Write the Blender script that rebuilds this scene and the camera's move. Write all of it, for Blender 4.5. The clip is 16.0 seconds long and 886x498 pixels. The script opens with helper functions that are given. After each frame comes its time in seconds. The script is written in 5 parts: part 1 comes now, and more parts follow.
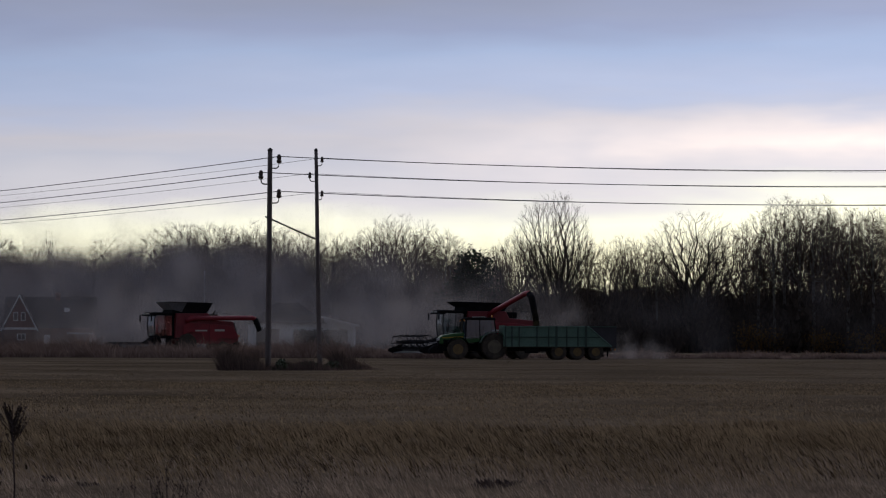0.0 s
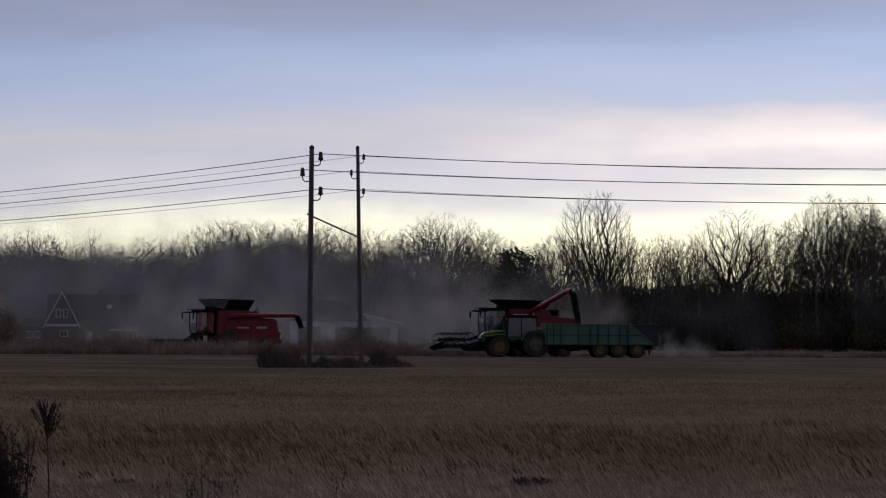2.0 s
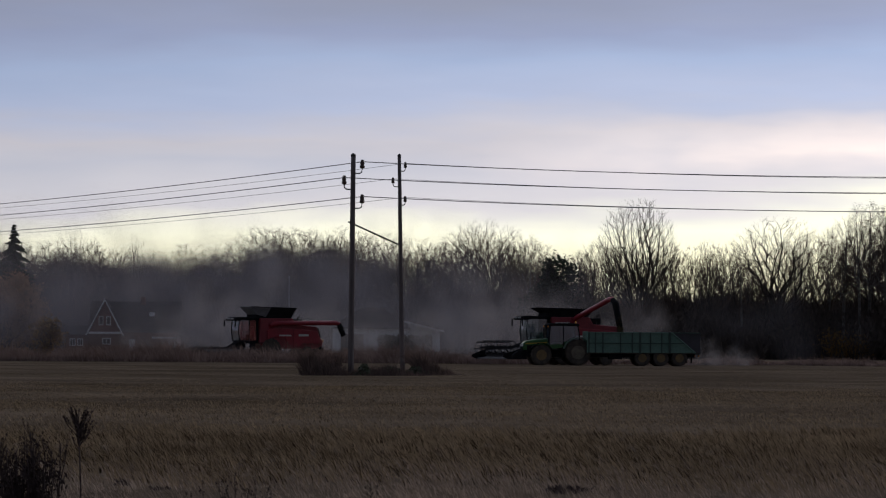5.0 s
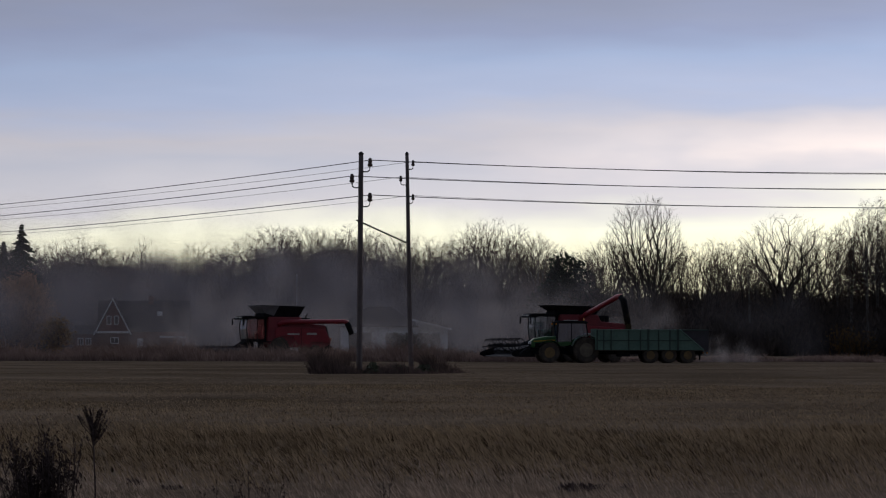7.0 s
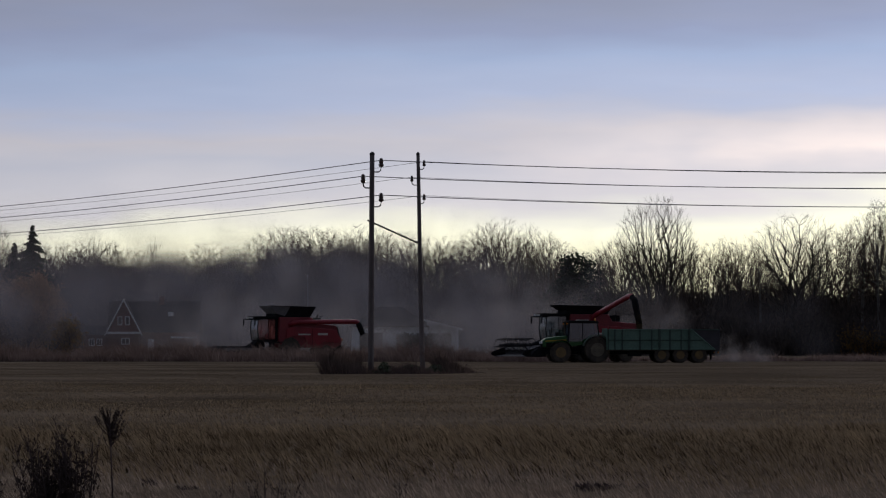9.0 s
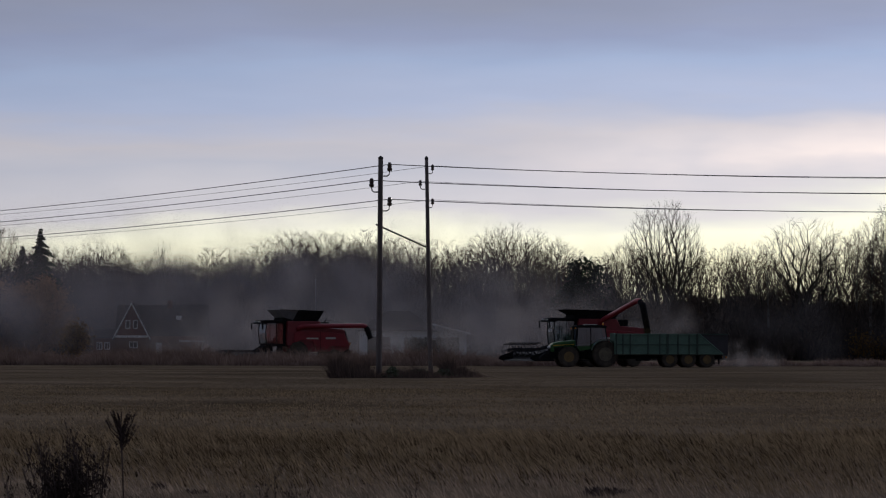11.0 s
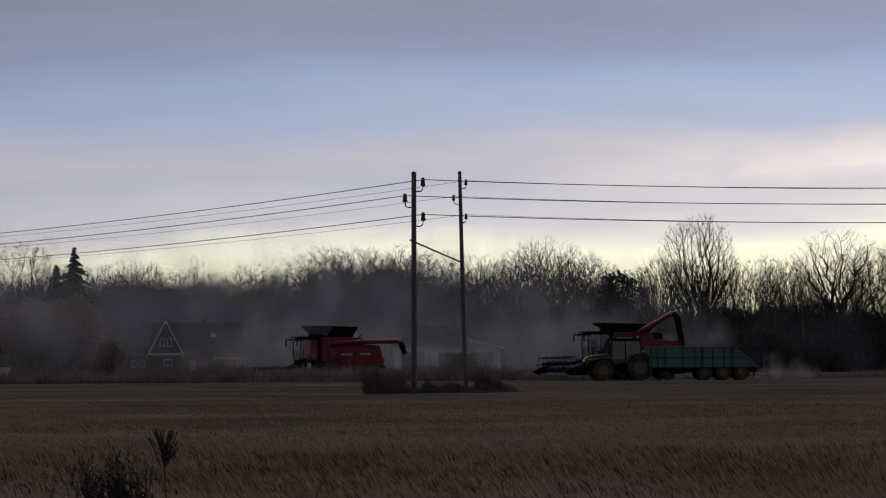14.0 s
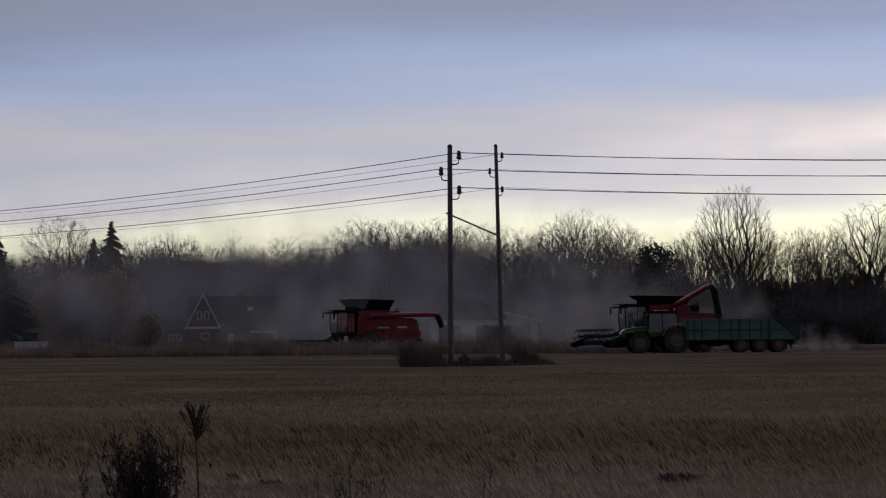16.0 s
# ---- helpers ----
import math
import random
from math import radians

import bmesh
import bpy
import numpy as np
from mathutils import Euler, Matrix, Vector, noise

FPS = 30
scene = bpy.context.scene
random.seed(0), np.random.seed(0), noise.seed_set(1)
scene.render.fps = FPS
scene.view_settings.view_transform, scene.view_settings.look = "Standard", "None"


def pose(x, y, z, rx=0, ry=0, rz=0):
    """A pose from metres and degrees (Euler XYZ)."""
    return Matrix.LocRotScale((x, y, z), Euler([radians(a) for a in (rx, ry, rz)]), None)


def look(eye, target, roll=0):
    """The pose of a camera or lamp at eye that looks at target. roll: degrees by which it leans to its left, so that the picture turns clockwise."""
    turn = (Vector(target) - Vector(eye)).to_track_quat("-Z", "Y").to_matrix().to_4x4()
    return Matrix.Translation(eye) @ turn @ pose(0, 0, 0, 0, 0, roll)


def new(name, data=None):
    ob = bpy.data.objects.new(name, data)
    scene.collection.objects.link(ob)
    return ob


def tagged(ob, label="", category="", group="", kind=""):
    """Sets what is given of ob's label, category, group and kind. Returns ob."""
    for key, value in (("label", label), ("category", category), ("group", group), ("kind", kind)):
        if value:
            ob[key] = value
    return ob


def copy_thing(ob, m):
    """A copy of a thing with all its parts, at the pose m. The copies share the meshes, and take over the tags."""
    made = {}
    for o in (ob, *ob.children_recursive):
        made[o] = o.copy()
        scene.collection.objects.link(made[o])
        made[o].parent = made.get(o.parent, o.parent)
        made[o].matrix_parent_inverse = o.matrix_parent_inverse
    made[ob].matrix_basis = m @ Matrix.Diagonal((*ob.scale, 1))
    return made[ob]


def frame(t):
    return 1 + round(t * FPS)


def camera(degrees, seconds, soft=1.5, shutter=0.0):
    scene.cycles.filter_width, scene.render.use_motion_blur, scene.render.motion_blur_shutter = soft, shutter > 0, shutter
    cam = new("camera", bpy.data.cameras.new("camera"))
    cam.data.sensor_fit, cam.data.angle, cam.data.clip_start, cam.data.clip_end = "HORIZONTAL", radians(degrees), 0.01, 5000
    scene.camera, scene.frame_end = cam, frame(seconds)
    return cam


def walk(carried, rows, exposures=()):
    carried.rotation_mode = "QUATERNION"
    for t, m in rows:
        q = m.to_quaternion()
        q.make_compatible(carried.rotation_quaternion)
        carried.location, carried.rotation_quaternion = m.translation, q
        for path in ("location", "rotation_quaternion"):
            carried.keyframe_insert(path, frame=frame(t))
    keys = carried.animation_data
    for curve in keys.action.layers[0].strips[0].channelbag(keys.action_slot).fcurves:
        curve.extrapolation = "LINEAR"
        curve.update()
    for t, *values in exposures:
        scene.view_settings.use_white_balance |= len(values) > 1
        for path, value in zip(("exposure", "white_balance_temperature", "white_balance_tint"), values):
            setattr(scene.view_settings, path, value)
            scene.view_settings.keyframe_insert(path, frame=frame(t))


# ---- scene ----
cam = camera(14.0, 16.0, soft=1.2)
walk(cam, [
    (0, pose(-0.040, 0, 1.5, 91.4354, 0, -2.7637) @ pose(0, 0, 0, 0, 0, 0.157)),
    (0.5, pose(-0.027, 0, 1.5, 91.4183, 0, -2.5968) @ pose(0, 0, 0, 0, 0, 0.155)),
    (1, pose(-0.013, 0, 1.5, 91.4209, 0, -2.3960) @ pose(0, 0, 0, 0, 0, 0.133)),
    (1.5, pose(0.000, 0, 1.5, 91.4127, 0, -2.2057) @ pose(0, 0, 0, 0, 0, 0.165)),
    (2, pose(0.019, 0, 1.5, 91.3947, 0, -2.0871) @ pose(0, 0, 0, 0, 0, 0.275)),
    (2.5, pose(0.039, 0, 1.5, 91.4195, 0, -1.9947) @ pose(0, 0, 0, 0, 0, 0.180)),
    (3, pose(0.058, 0, 1.5, 91.4617, 0, -1.8424) @ pose(0, 0, 0, 0, 0, 0.216)),
    (3.5, pose(0.078, 0, 1.5, 91.4756, 0, -1.7078) @ pose(0, 0, 0, 0, 0, 0.203)),
    (4, pose(0.084, 0, 1.5, 91.4565, 0, -1.6116) @ pose(0, 0, 0, 0, 0, 0.248)),
    (4.5, pose(0.090, 0, 1.5, 91.4669, 0, -1.5224) @ pose(0, 0, 0, 0, 0, 0.359)),
    (5, pose(0.096, 0, 1.5, 91.5185, 0, -1.4028) @ pose(0, 0, 0, 0, 0, 0.366)),
    (7.5, pose(0.040, 0, 1.5, 91.4823, 0, -1.2796) @ pose(0, 0, 0, 0, 0, 0.101)),
    (8, pose(0.030, 0, 1.5, 91.4868, 0, -1.2397) @ pose(0, 0, 0, 0, 0, 0.079)),
    (8.5, pose(0.020, 0, 1.5, 91.4825, 0, -1.1708) @ pose(0, 0, 0, 0, 0, -0.004)),
    (9, pose(0.010, 0, 1.5, 91.4865, 0, -1.1233) @ pose(0, 0, 0, 0, 0, 0.022)),
    (11.5, pose(-0.019, 0, 1.5, 91.5792, 0, -0.9659) @ pose(0, 0, 0, 0, 0, 0.141)),
    (12, pose(-0.024, 0, 1.5, 91.6193, 0, -0.8947) @ pose(0, 0, 0, 0, 0, 0.133)),
    (12.5, pose(-0.030, 0, 1.5, 91.6753, 0, -0.7838) @ pose(0, 0, 0, 0, 0, 0.083)),
    (13, pose(-0.042, 0, 1.5, 91.6704, 0, -0.7171) @ pose(0, 0, 0, 0, 0, 0.026)),
    (13.5, pose(-0.055, 0, 1.5, 91.6818, 0, -0.6582) @ pose(0, 0, 0, 0, 0, -0.174)),
    (14, pose(-0.068, 0, 1.5, 91.7913, 0, -0.4773) @ pose(0, 0, 0, 0, 0, -0.414)),
    (14.5, pose(-0.080, 0, 1.5, 91.8326, 0, -0.2693) @ pose(0, 0, 0, 0, 0, -0.596)),
    (15, pose(-0.061, 0, 1.5, 91.7419, 0, -0.0726) @ pose(0, 0, 0, 0, 0, -0.714)),
    (15.5, pose(-0.042, 0, 1.5, 91.5691, 0, 0.0337) @ pose(0, 0, 0, 0, 0, -0.588)),
    (16, pose(-0.023, 0, 1.5, 91.3682, 0, 0.1165) @ pose(0, 0, 0, 0, 0, -0.551)),
], exposures=[(0, 0.13), (5, 0.11), (9, 0.04), (12.5, -0.02), (14.5, -0.07), (16, -0.05)])

# ---- light: late-autumn dusk, veiled sun low ahead behind cloud ----
SUN_EL, SUN_AZ = 4.0, 12.0          # degrees above the horizon, degrees right of the line of sight (+Y)
world = bpy.data.worlds.new("sky")
scene.world = world
world.use_nodes = True
wn, wl = world.node_tree.nodes, world.node_tree.links
wn.clear()


def wnode(kind, **kw):
    n = wn.new(kind)
    for k, v in kw.items():
        n.inputs[k].default_value = v
    return n


def wmath(op, a, b=None, clamp=False):
    n = wn.new("ShaderNodeMath")
    n.operation, n.use_clamp = op, clamp
    for i, v in enumerate((a, b)):
        if v is None:
            continue
        if isinstance(v, (int, float)):
            n.inputs[i].default_value = v
        else:
            wl.new(v, n.inputs[i])
    return n.outputs[0]


def wmix(fac, a, b):
    n = wn.new("ShaderNodeMix")
    n.data_type = "RGBA"
    for sock, v in ((n.inputs[0], fac), (n.inputs[6], a), (n.inputs[7], b)):
        if isinstance(v, (int, float, tuple)):
            sock.default_value = v
        else:
            wl.new(v, sock)
    return n.outputs[2]


def wramp(fac, stops):
    n = wn.new("ShaderNodeValToRGB")
    e = n.color_ramp.elements
    while len(e) < len(stops):
        e.new(1.0)
    for el, (p, c) in zip(e, stops):
        el.position, el.color = p, (*c, 1)
    wl.new(fac, n.inputs[0])
    return n.outputs[0]


coord = wn.new("ShaderNodeTexCoord").outputs["Generated"]
sep = wn.new("ShaderNodeSeparateXYZ")
wl.new(coord, sep.inputs[0])
el, az = sep.outputs[2], sep.outputs[0]
mapn = wn.new("ShaderNodeMapping")
mapn.inputs["Scale"].default_value = (9, 9, 46)
wl.new(coord, mapn.inputs[0])
cloud = wnode("ShaderNodeTexNoise", Scale=1.0, Detail=4.0, Roughness=0.5)
wl.new(mapn.outputs[0], cloud.inputs["Vector"])
map2 = wn.new("ShaderNodeMapping")
map2.inputs["Scale"].default_value = (22, 22, 150)
wl.new(coord, map2.inputs[0])
wisp = wnode("ShaderNodeTexNoise", Scale=1.0, Detail=3.0, Roughness=0.55)
wl.new(map2.outputs[0], wisp.inputs["Vector"])
# height in the sky, tilted a little and warped by the cloud
warp = wmath("ADD", wmath("MULTIPLY", wmath("SUBTRACT", cloud.outputs[0], 0.5), 0.026),
             wmath("MULTIPLY", wmath("SUBTRACT", wisp.outputs[0], 0.5), 0.007))
band = wmath("ADD", wmath("ADD", el, warp), wmath("MULTIPLY", az, -0.028))
low = wramp(wmath("MULTIPLY", band, 5.0), [
    (0.00, (0.82, 0.76, 0.48)), (0.10, (1.0, 0.95, 0.67)), (0.165, (1.02, 1.0, 0.80)), (0.205, (0.64, 0.62, 0.66)),
    (0.25, (0.52, 0.53, 0.61)), (0.285, (0.55, 0.535, 0.59)), (0.335, (0.43, 0.485, 0.65)), (0.385, (0.358, 0.435, 0.62)), (0.43, (0.302, 0.345, 0.50)),
    (0.49, (0.278, 0.303, 0.405)), (0.62, (0.20, 0.21, 0.31)), (1.0, (0.10, 0.11, 0.16))])
# warm bank of lit cloud over the veiled sun
warm = wmath("MULTIPLY", wramp(wmath("MULTIPLY", band, 5.0), [(0.190, (0, 0, 0)), (0.252, (1, 1, 1)), (0.315, (0, 0, 0))]),
             wramp(wmath("ADD", wmath("MULTIPLY", az, 4.5), wmath("MULTIPLY", cloud.outputs[0], 0.45)), [(0.25, (0, 0, 0)), (0.95, (1, 1, 1))]))
map3 = wn.new("ShaderNodeMapping")
map3.inputs["Scale"].default_value = (24, 24, 60)
wl.new(coord, map3.inputs[0])
billow = wnode("ShaderNodeTexNoise", Scale=1.0, Detail=3.0, Roughness=0.55)
wl.new(map3.outputs[0], billow.inputs["Vector"])
warm = wmath("MULTIPLY", warm, wramp(billow.outputs[0], [(0.36, (0.45, 0.45, 0.45)), (0.60, (1, 1, 1))]))
low = wmix(warm, low, (1.0, 0.86, 0.80, 1))
mottle = wn.new("ShaderNodeMix")
mottle.data_type, mottle.blend_type = "RGBA", "MULTIPLY"
mottle.inputs[0].default_value = 1.0
wl.new(low, mottle.inputs[6])
wl.new(wramp(wisp.outputs[0], [(0.28, (0.95, 0.955, 0.965)), (0.72, (1.03, 1.025, 1.02))]), mottle.inputs[7])
low = mottle.outputs[2]
east = wn.new("ShaderNodeVectorMath")      # brighter towards the veiled sun
east.operation = "SCALE"
wl.new(low, east.inputs[0])
wl.new(wmath("ADD", wmath("MULTIPLY", az, 0.8), 1.0), east.inputs["Scale"])
low = east.outputs[0]
sky = wn.new("ShaderNodeTexSky")
sky.sky_type, sky.sun_disc = "NISHITA", False
sky.sun_elevation, sky.sun_rotation = radians(SUN_EL), radians(SUN_AZ)
dome = wmix(0.75, wmix(1.0, (0, 0, 0, 1), sky.outputs[0]), (0.86, 0.93, 1.30, 1))
dim = wn.new("ShaderNodeMix")
dim.data_type, dim.blend_type = "RGBA", "MULTIPLY"
dim.inputs[0].default_value = 1.0
wl.new(dome, dim.inputs[6])
glow = wramp(wmath("ADD", wmath("MULTIPLY", sep.outputs[1], 0.5), 0.5), [(0.0, (0.06, 0.06, 0.066)), (0.33, (0.145, 0.145, 0.155)), (0.55, (0.36, 0.35, 0.34)), (1.0, (0.46, 0.44, 0.42))])
wl.new(glow, dim.inputs[7])       # dusk: the sky away from the sunset is darker
upper = wramp(el, [(0.10, (0, 0, 0)), (0.24, (1, 1, 1))])
back = wramp(sep.outputs[1], [(0.0, (0, 0, 0)), (0.6, (1, 1, 1))])    # the bright low sky lies ahead only
whole = wmix(wmath("MAXIMUM", upper, wmath("SUBTRACT", 1.0, back)), low, dim.outputs[2])
bg = wnode("ShaderNodeBackground", Strength=1.0)
wl.new(whole, bg.inputs[0])
out = wn.new("ShaderNodeOutputWorld")
wl.new(bg.outputs[0], out.inputs[0])

sun = new("sun", bpy.data.lights.new("sun", "SUN"))
sun.data.energy, sun.data.angle, sun.data.color = 0.5, radians(10), (1.0, 0.86, 0.72)
sun.matrix_world = look((0, 0, 0), (-math.sin(radians(SUN_AZ)), -math.cos(radians(SUN_AZ)), -math.tan(radians(SUN_EL))))


scene.cycles.transparent_max_bounces = 256      # for the many thin layers of dust


# ---- materials ----
def mat(name, a, b, scale=2.0, rough=0.8, metal=0.0, bump=0.3, fine=8.0, isl=0.0, rnd=0.0, stretch=(1, 1, 1), thin=0.0):
    """Two colours mottled at two scales, with relief; isl, rnd: variation from piece to piece;
    thin: share of light that shines through, for straw and leaves."""
    m = bpy.data.materials.new(name)
    m.use_nodes = True
    nt, N, L = m.node_tree, m.node_tree.nodes, m.node_tree.links
    bsdf = N["Principled BSDF"]
    tc = N.new("ShaderNodeTexCoord")
    mp = N.new("ShaderNodeMapping")
    mp.inputs["Scale"].default_value = stretch
    L.new(tc.outputs["Object"], mp.inputs[0])
    big, small = N.new("ShaderNodeTexNoise"), N.new("ShaderNodeTexNoise")
    for n, s in ((big, scale), (small, scale * fine)):
        n.inputs["Scale"].default_value, n.inputs["Detail"].default_value = s, 4
        L.new(mp.outputs[0], n.inputs["Vector"])
    add = N.new("ShaderNodeMath")
    add.operation = "MULTIPLY_ADD"
    L.new(small.outputs[0], add.inputs[0])
    add.inputs[1].default_value = 0.45
    sc = N.new("ShaderNodeMath")
    sc.operation = "MULTIPLY"
    L.new(big.outputs[0], sc.inputs[0])
    sc.inputs[1].default_value = 0.6
    L.new(sc.outputs[0], add.inputs[2])
    ramp = N.new("ShaderNodeValToRGB")
    e = ramp.color_ramp.elements
    e[0].position, e[0].color, e[1].position, e[1].color = 0.36, (*a, 1), 0.68, (*b, 1)
    L.new(add.outputs[0], ramp.inputs[0])
    col = ramp.outputs[0]
    for k, node, o in ((isl, "ShaderNodeNewGeometry", "Random Per Island"), (rnd, "ShaderNodeObjectInfo", "Random")):
        if k:
            src = N.new(node)
            mr = N.new("ShaderNodeMapRange")
            mr.inputs["To Min"].default_value, mr.inputs["To Max"].default_value = 1 - k, 1 + k
            L.new(src.outputs[o], mr.inputs["Value"])
            mul = N.new("ShaderNodeVectorMath")
            mul.operation = "SCALE"
            L.new(col, mul.inputs[0])
            L.new(mr.outputs[0], mul.inputs["Scale"])
            col = mul.outputs[0]
    L.new(col, bsdf.inputs["Base Color"])
    bsdf.inputs["Roughness"].default_value, bsdf.inputs["Metallic"].default_value = rough, metal
    if rough > 0.79:      # fibrous and earthy surfaces have hardly any gloss
        bsdf.inputs["Specular IOR Level"].default_value = 0.0
    if bump:
        bp = N.new("ShaderNodeBump")
        bp.inputs["Strength"].default_value, bp.inputs["Distance"].default_value = bump, 0.02
        L.new(add.outputs[0], bp.inputs["Height"])
        L.new(bp.outputs[0], bsdf.inputs["Normal"])
    if thin:
        tl, mx = N.new("ShaderNodeBsdfTranslucent"), N.new("ShaderNodeMixShader")
        L.new(col, tl.inputs[0])
        mx.inputs[0].default_value = thin
        L.new(bsdf.outputs[0], mx.inputs[1])
        L.new(tl.outputs[0], mx.inputs[2])
        L.new(mx.outputs[0], N["Material Output"].inputs[0])
    return m


SOIL = mat("stubble_soil", (0.060, 0.046, 0.032), (0.198, 0.151, 0.105), 0.09, 0.95, bump=0.6, fine=40)
STRAW = mat("straw", (0.125, 0.094, 0.060), (0.310, 0.238, 0.156), 0.35, 0.85, bump=0, fine=8, isl=0.5, thin=0.4)
PALEGRASS = mat("bleached_grass", (0.17, 0.132, 0.104), (0.37, 0.296, 0.240), 0.5, 0.85, bump=0, fine=8, isl=0.5, thin=0.4)
# straw coloured dark to stand in for shade between the tufts
DARKSTRAW = mat("shade_dark_straw", (0.026, 0.018, 0.011), (0.060, 0.044, 0.028), 0.6, 0.85, bump=0, fine=8, isl=0.4, thin=0.2)
FARSTRAW = mat("bleached_stubble", (0.085, 0.065, 0.041), (0.160, 0.124, 0.080), 0.06, 0.85, bump=0, fine=10, isl=0.3, thin=0.4)
STRIP = mat("tall_dry_grass", (0.09, 0.062, 0.054), (0.27, 0.200, 0.175), 0.45, 0.85, bump=0, fine=6, isl=0.35, thin=0.4)
WEED = mat("withered_weed", (0.056, 0.043, 0.042), (0.118, 0.092, 0.088), 3, 0.85, bump=0, isl=0.3)
BUSHGRASS = mat("matted_dead_grass", (0.062, 0.045, 0.040), (0.145, 0.108, 0.095), 0.8, 0.85, bump=0, isl=0.4, thin=0.4)
POLEWOOD = mat("weathered_pole_wood", (0.10, 0.086, 0.084), (0.21, 0.18, 0.175), 6, 0.85, bump=0.5, stretch=(1, 1, 0.05))
IRON = mat("dark_iron", (0.03, 0.03, 0.032), (0.07, 0.065, 0.06), 9, 0.55, 0.7)
PORCELAIN = mat("brown_porcelain", (0.05, 0.028, 0.02), (0.07, 0.04, 0.03), 9, 0.2)
CABLE = mat("oxidised_cable", (0.09, 0.09, 0.095), (0.13, 0.13, 0.135), 3, 0.6, 0.5)
BARK = mat("grey_bark", (0.036, 0.031, 0.027), (0.085, 0.072, 0.062), 1.2, 0.9, bump=0.4, rnd=0.25)
BIRCH = mat("dull_birch_bark", (0.06, 0.054, 0.05), (0.17, 0.155, 0.14), 1.6, 0.8, bump=0.2, stretch=(1, 1, 2.5))
TWIG = mat("bare_twigs", (0.060, 0.045, 0.036), (0.115, 0.085, 0.066), 0.5, 0.9, bump=0, isl=0.3, rnd=0.3)
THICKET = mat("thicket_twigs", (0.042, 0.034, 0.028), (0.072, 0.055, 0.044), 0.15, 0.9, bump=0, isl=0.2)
NEEDLE = mat("spruce_needles", (0.018, 0.026, 0.016), (0.040, 0.052, 0.030), 1.0, 0.8, bump=0, isl=0.3)
RUSSET = mat("russet_leaves", (0.20, 0.112, 0.052), (0.33, 0.195, 0.095), 0.5, 0.8, bump=0, isl=0.25, thin=0.4)
AMBER = mat("amber_leaves", (0.13, 0.075, 0.024), (0.23, 0.13, 0.04), 0.6, 0.8, bump=0, isl=0.3, thin=0.4)


# ---- building helpers ----
class Shape:
    """Gathers the faces of one mesh."""

    def __init__(self):
        self.v, self.f = [], []

    def face(self, *pts):
        n = len(self.v)
        self.v += [tuple(p) for p in pts]
        self.f.append(tuple(range(n, n + len(pts))))

    def box(self, x0, x1, y0, y1, z0, z1):
        return self.prism([(x0, z0), (x1, z0), (x1, z1), (x0, z1)], y0, y1)

    def prism(self, outline, y0, y1, inset=None):
        """An outline in x and z, run from y0 to y1; inset: the outline at y1, where it differs."""
        n, k = len(self.v), len(outline)
        self.v += [(x, y0, z) for x, z in outline] + [(x, y1, z) for x, z in (inset or outline)]
        self.f.append(tuple(range(n, n + k)))
        self.f.append(tuple(range(n + 2 * k - 1, n + k - 1, -1)))
        for i in range(k):
            j = (i + 1) % k
            self.f.append((n + j, n + i, n + k + i, n + k + j))
        return self

    def tube(self, pts, radii, sides=8, cap=True):
        pts = [Vector(p) for p in pts]
        if isinstance(radii, (int, float)):
            radii = [radii] * len(pts)
        base, k = len(self.v), len(pts)
        for i, p in enumerate(pts):
            d = (pts[min(i + 1, k - 1)] - pts[max(i - 1, 0)]).normalized()
            u = d.cross(Vector((0, 0, 1)) if abs(d.z) < 0.9 else Vector((1, 0, 0))).normalized()
            w = d.cross(u)
            for s in range(sides):
                a = 2 * math.pi * s / sides
                self.v.append(tuple(p + radii[i] * (math.cos(a) * u + math.sin(a) * w)))
        for i in range(k - 1):
            for s in range(sides):
                a, b = base + i * sides + s, base + i * sides + (s + 1) % sides
                self.f.append((a, b, b + sides, a + sides))
        if cap:
            self.f.append(tuple(range(base + sides - 1, base - 1, -1)))
            self.f.append(tuple(range(base + (k - 1) * sides, base + k * sides)))
        return self

    def turned(self, c, profile, sides=24, cap=True):
        """A solid turned about the y axis through c: profile is (radius, y) pairs from side to side."""
        base, k = len(self.v), len(profile)
        for r, y in profile:
            for s in range(sides):
                a = 2 * math.pi * s / sides
                self.v.append((c[0] + r * math.cos(a), c[1] + y, c[2] + r * math.sin(a)))
        for i in range(k - 1):
            for s in range(sides):
                a, b = base + i * sides + s, base + i * sides + (s + 1) % sides
                self.f.append((a, a + sides, b + sides, b))
        if cap:
            self.f.append(tuple(range(base, base + sides)))
            self.f.append(tuple(range(base + k * sides - 1, base + (k - 1) * sides - 1, -1)))
        return self

    def mesh(self, name, material, smooth=False):
        me = bpy.data.meshes.new(name)
        me.from_pydata(self.v, [], self.f)
        me.materials.append(material)
        if smooth:
            me.polygons.foreach_set("use_smooth", [True] * len(me.polygons))
        me.update()
        return me


def part(name, shape, material, parent=None, label="", bevel=0.0, smooth=False, kind=""):
    ob = new(name, shape.mesh(name, material, smooth))
    if parent:
        ob.parent = parent
    tagged(ob, label, kind=kind)
    if bevel:
        b = ob.modifiers.new("bevel", "BEVEL")
        b.width, b.segments, b.limit_method, b.angle_limit = bevel, 2, "ANGLE", radians(35)
    return ob


def thing(name, m, label, category, group="", kind=""):
    ob = new(name)
    ob.matrix_world = m
    return tagged(ob, label, category, group, kind)


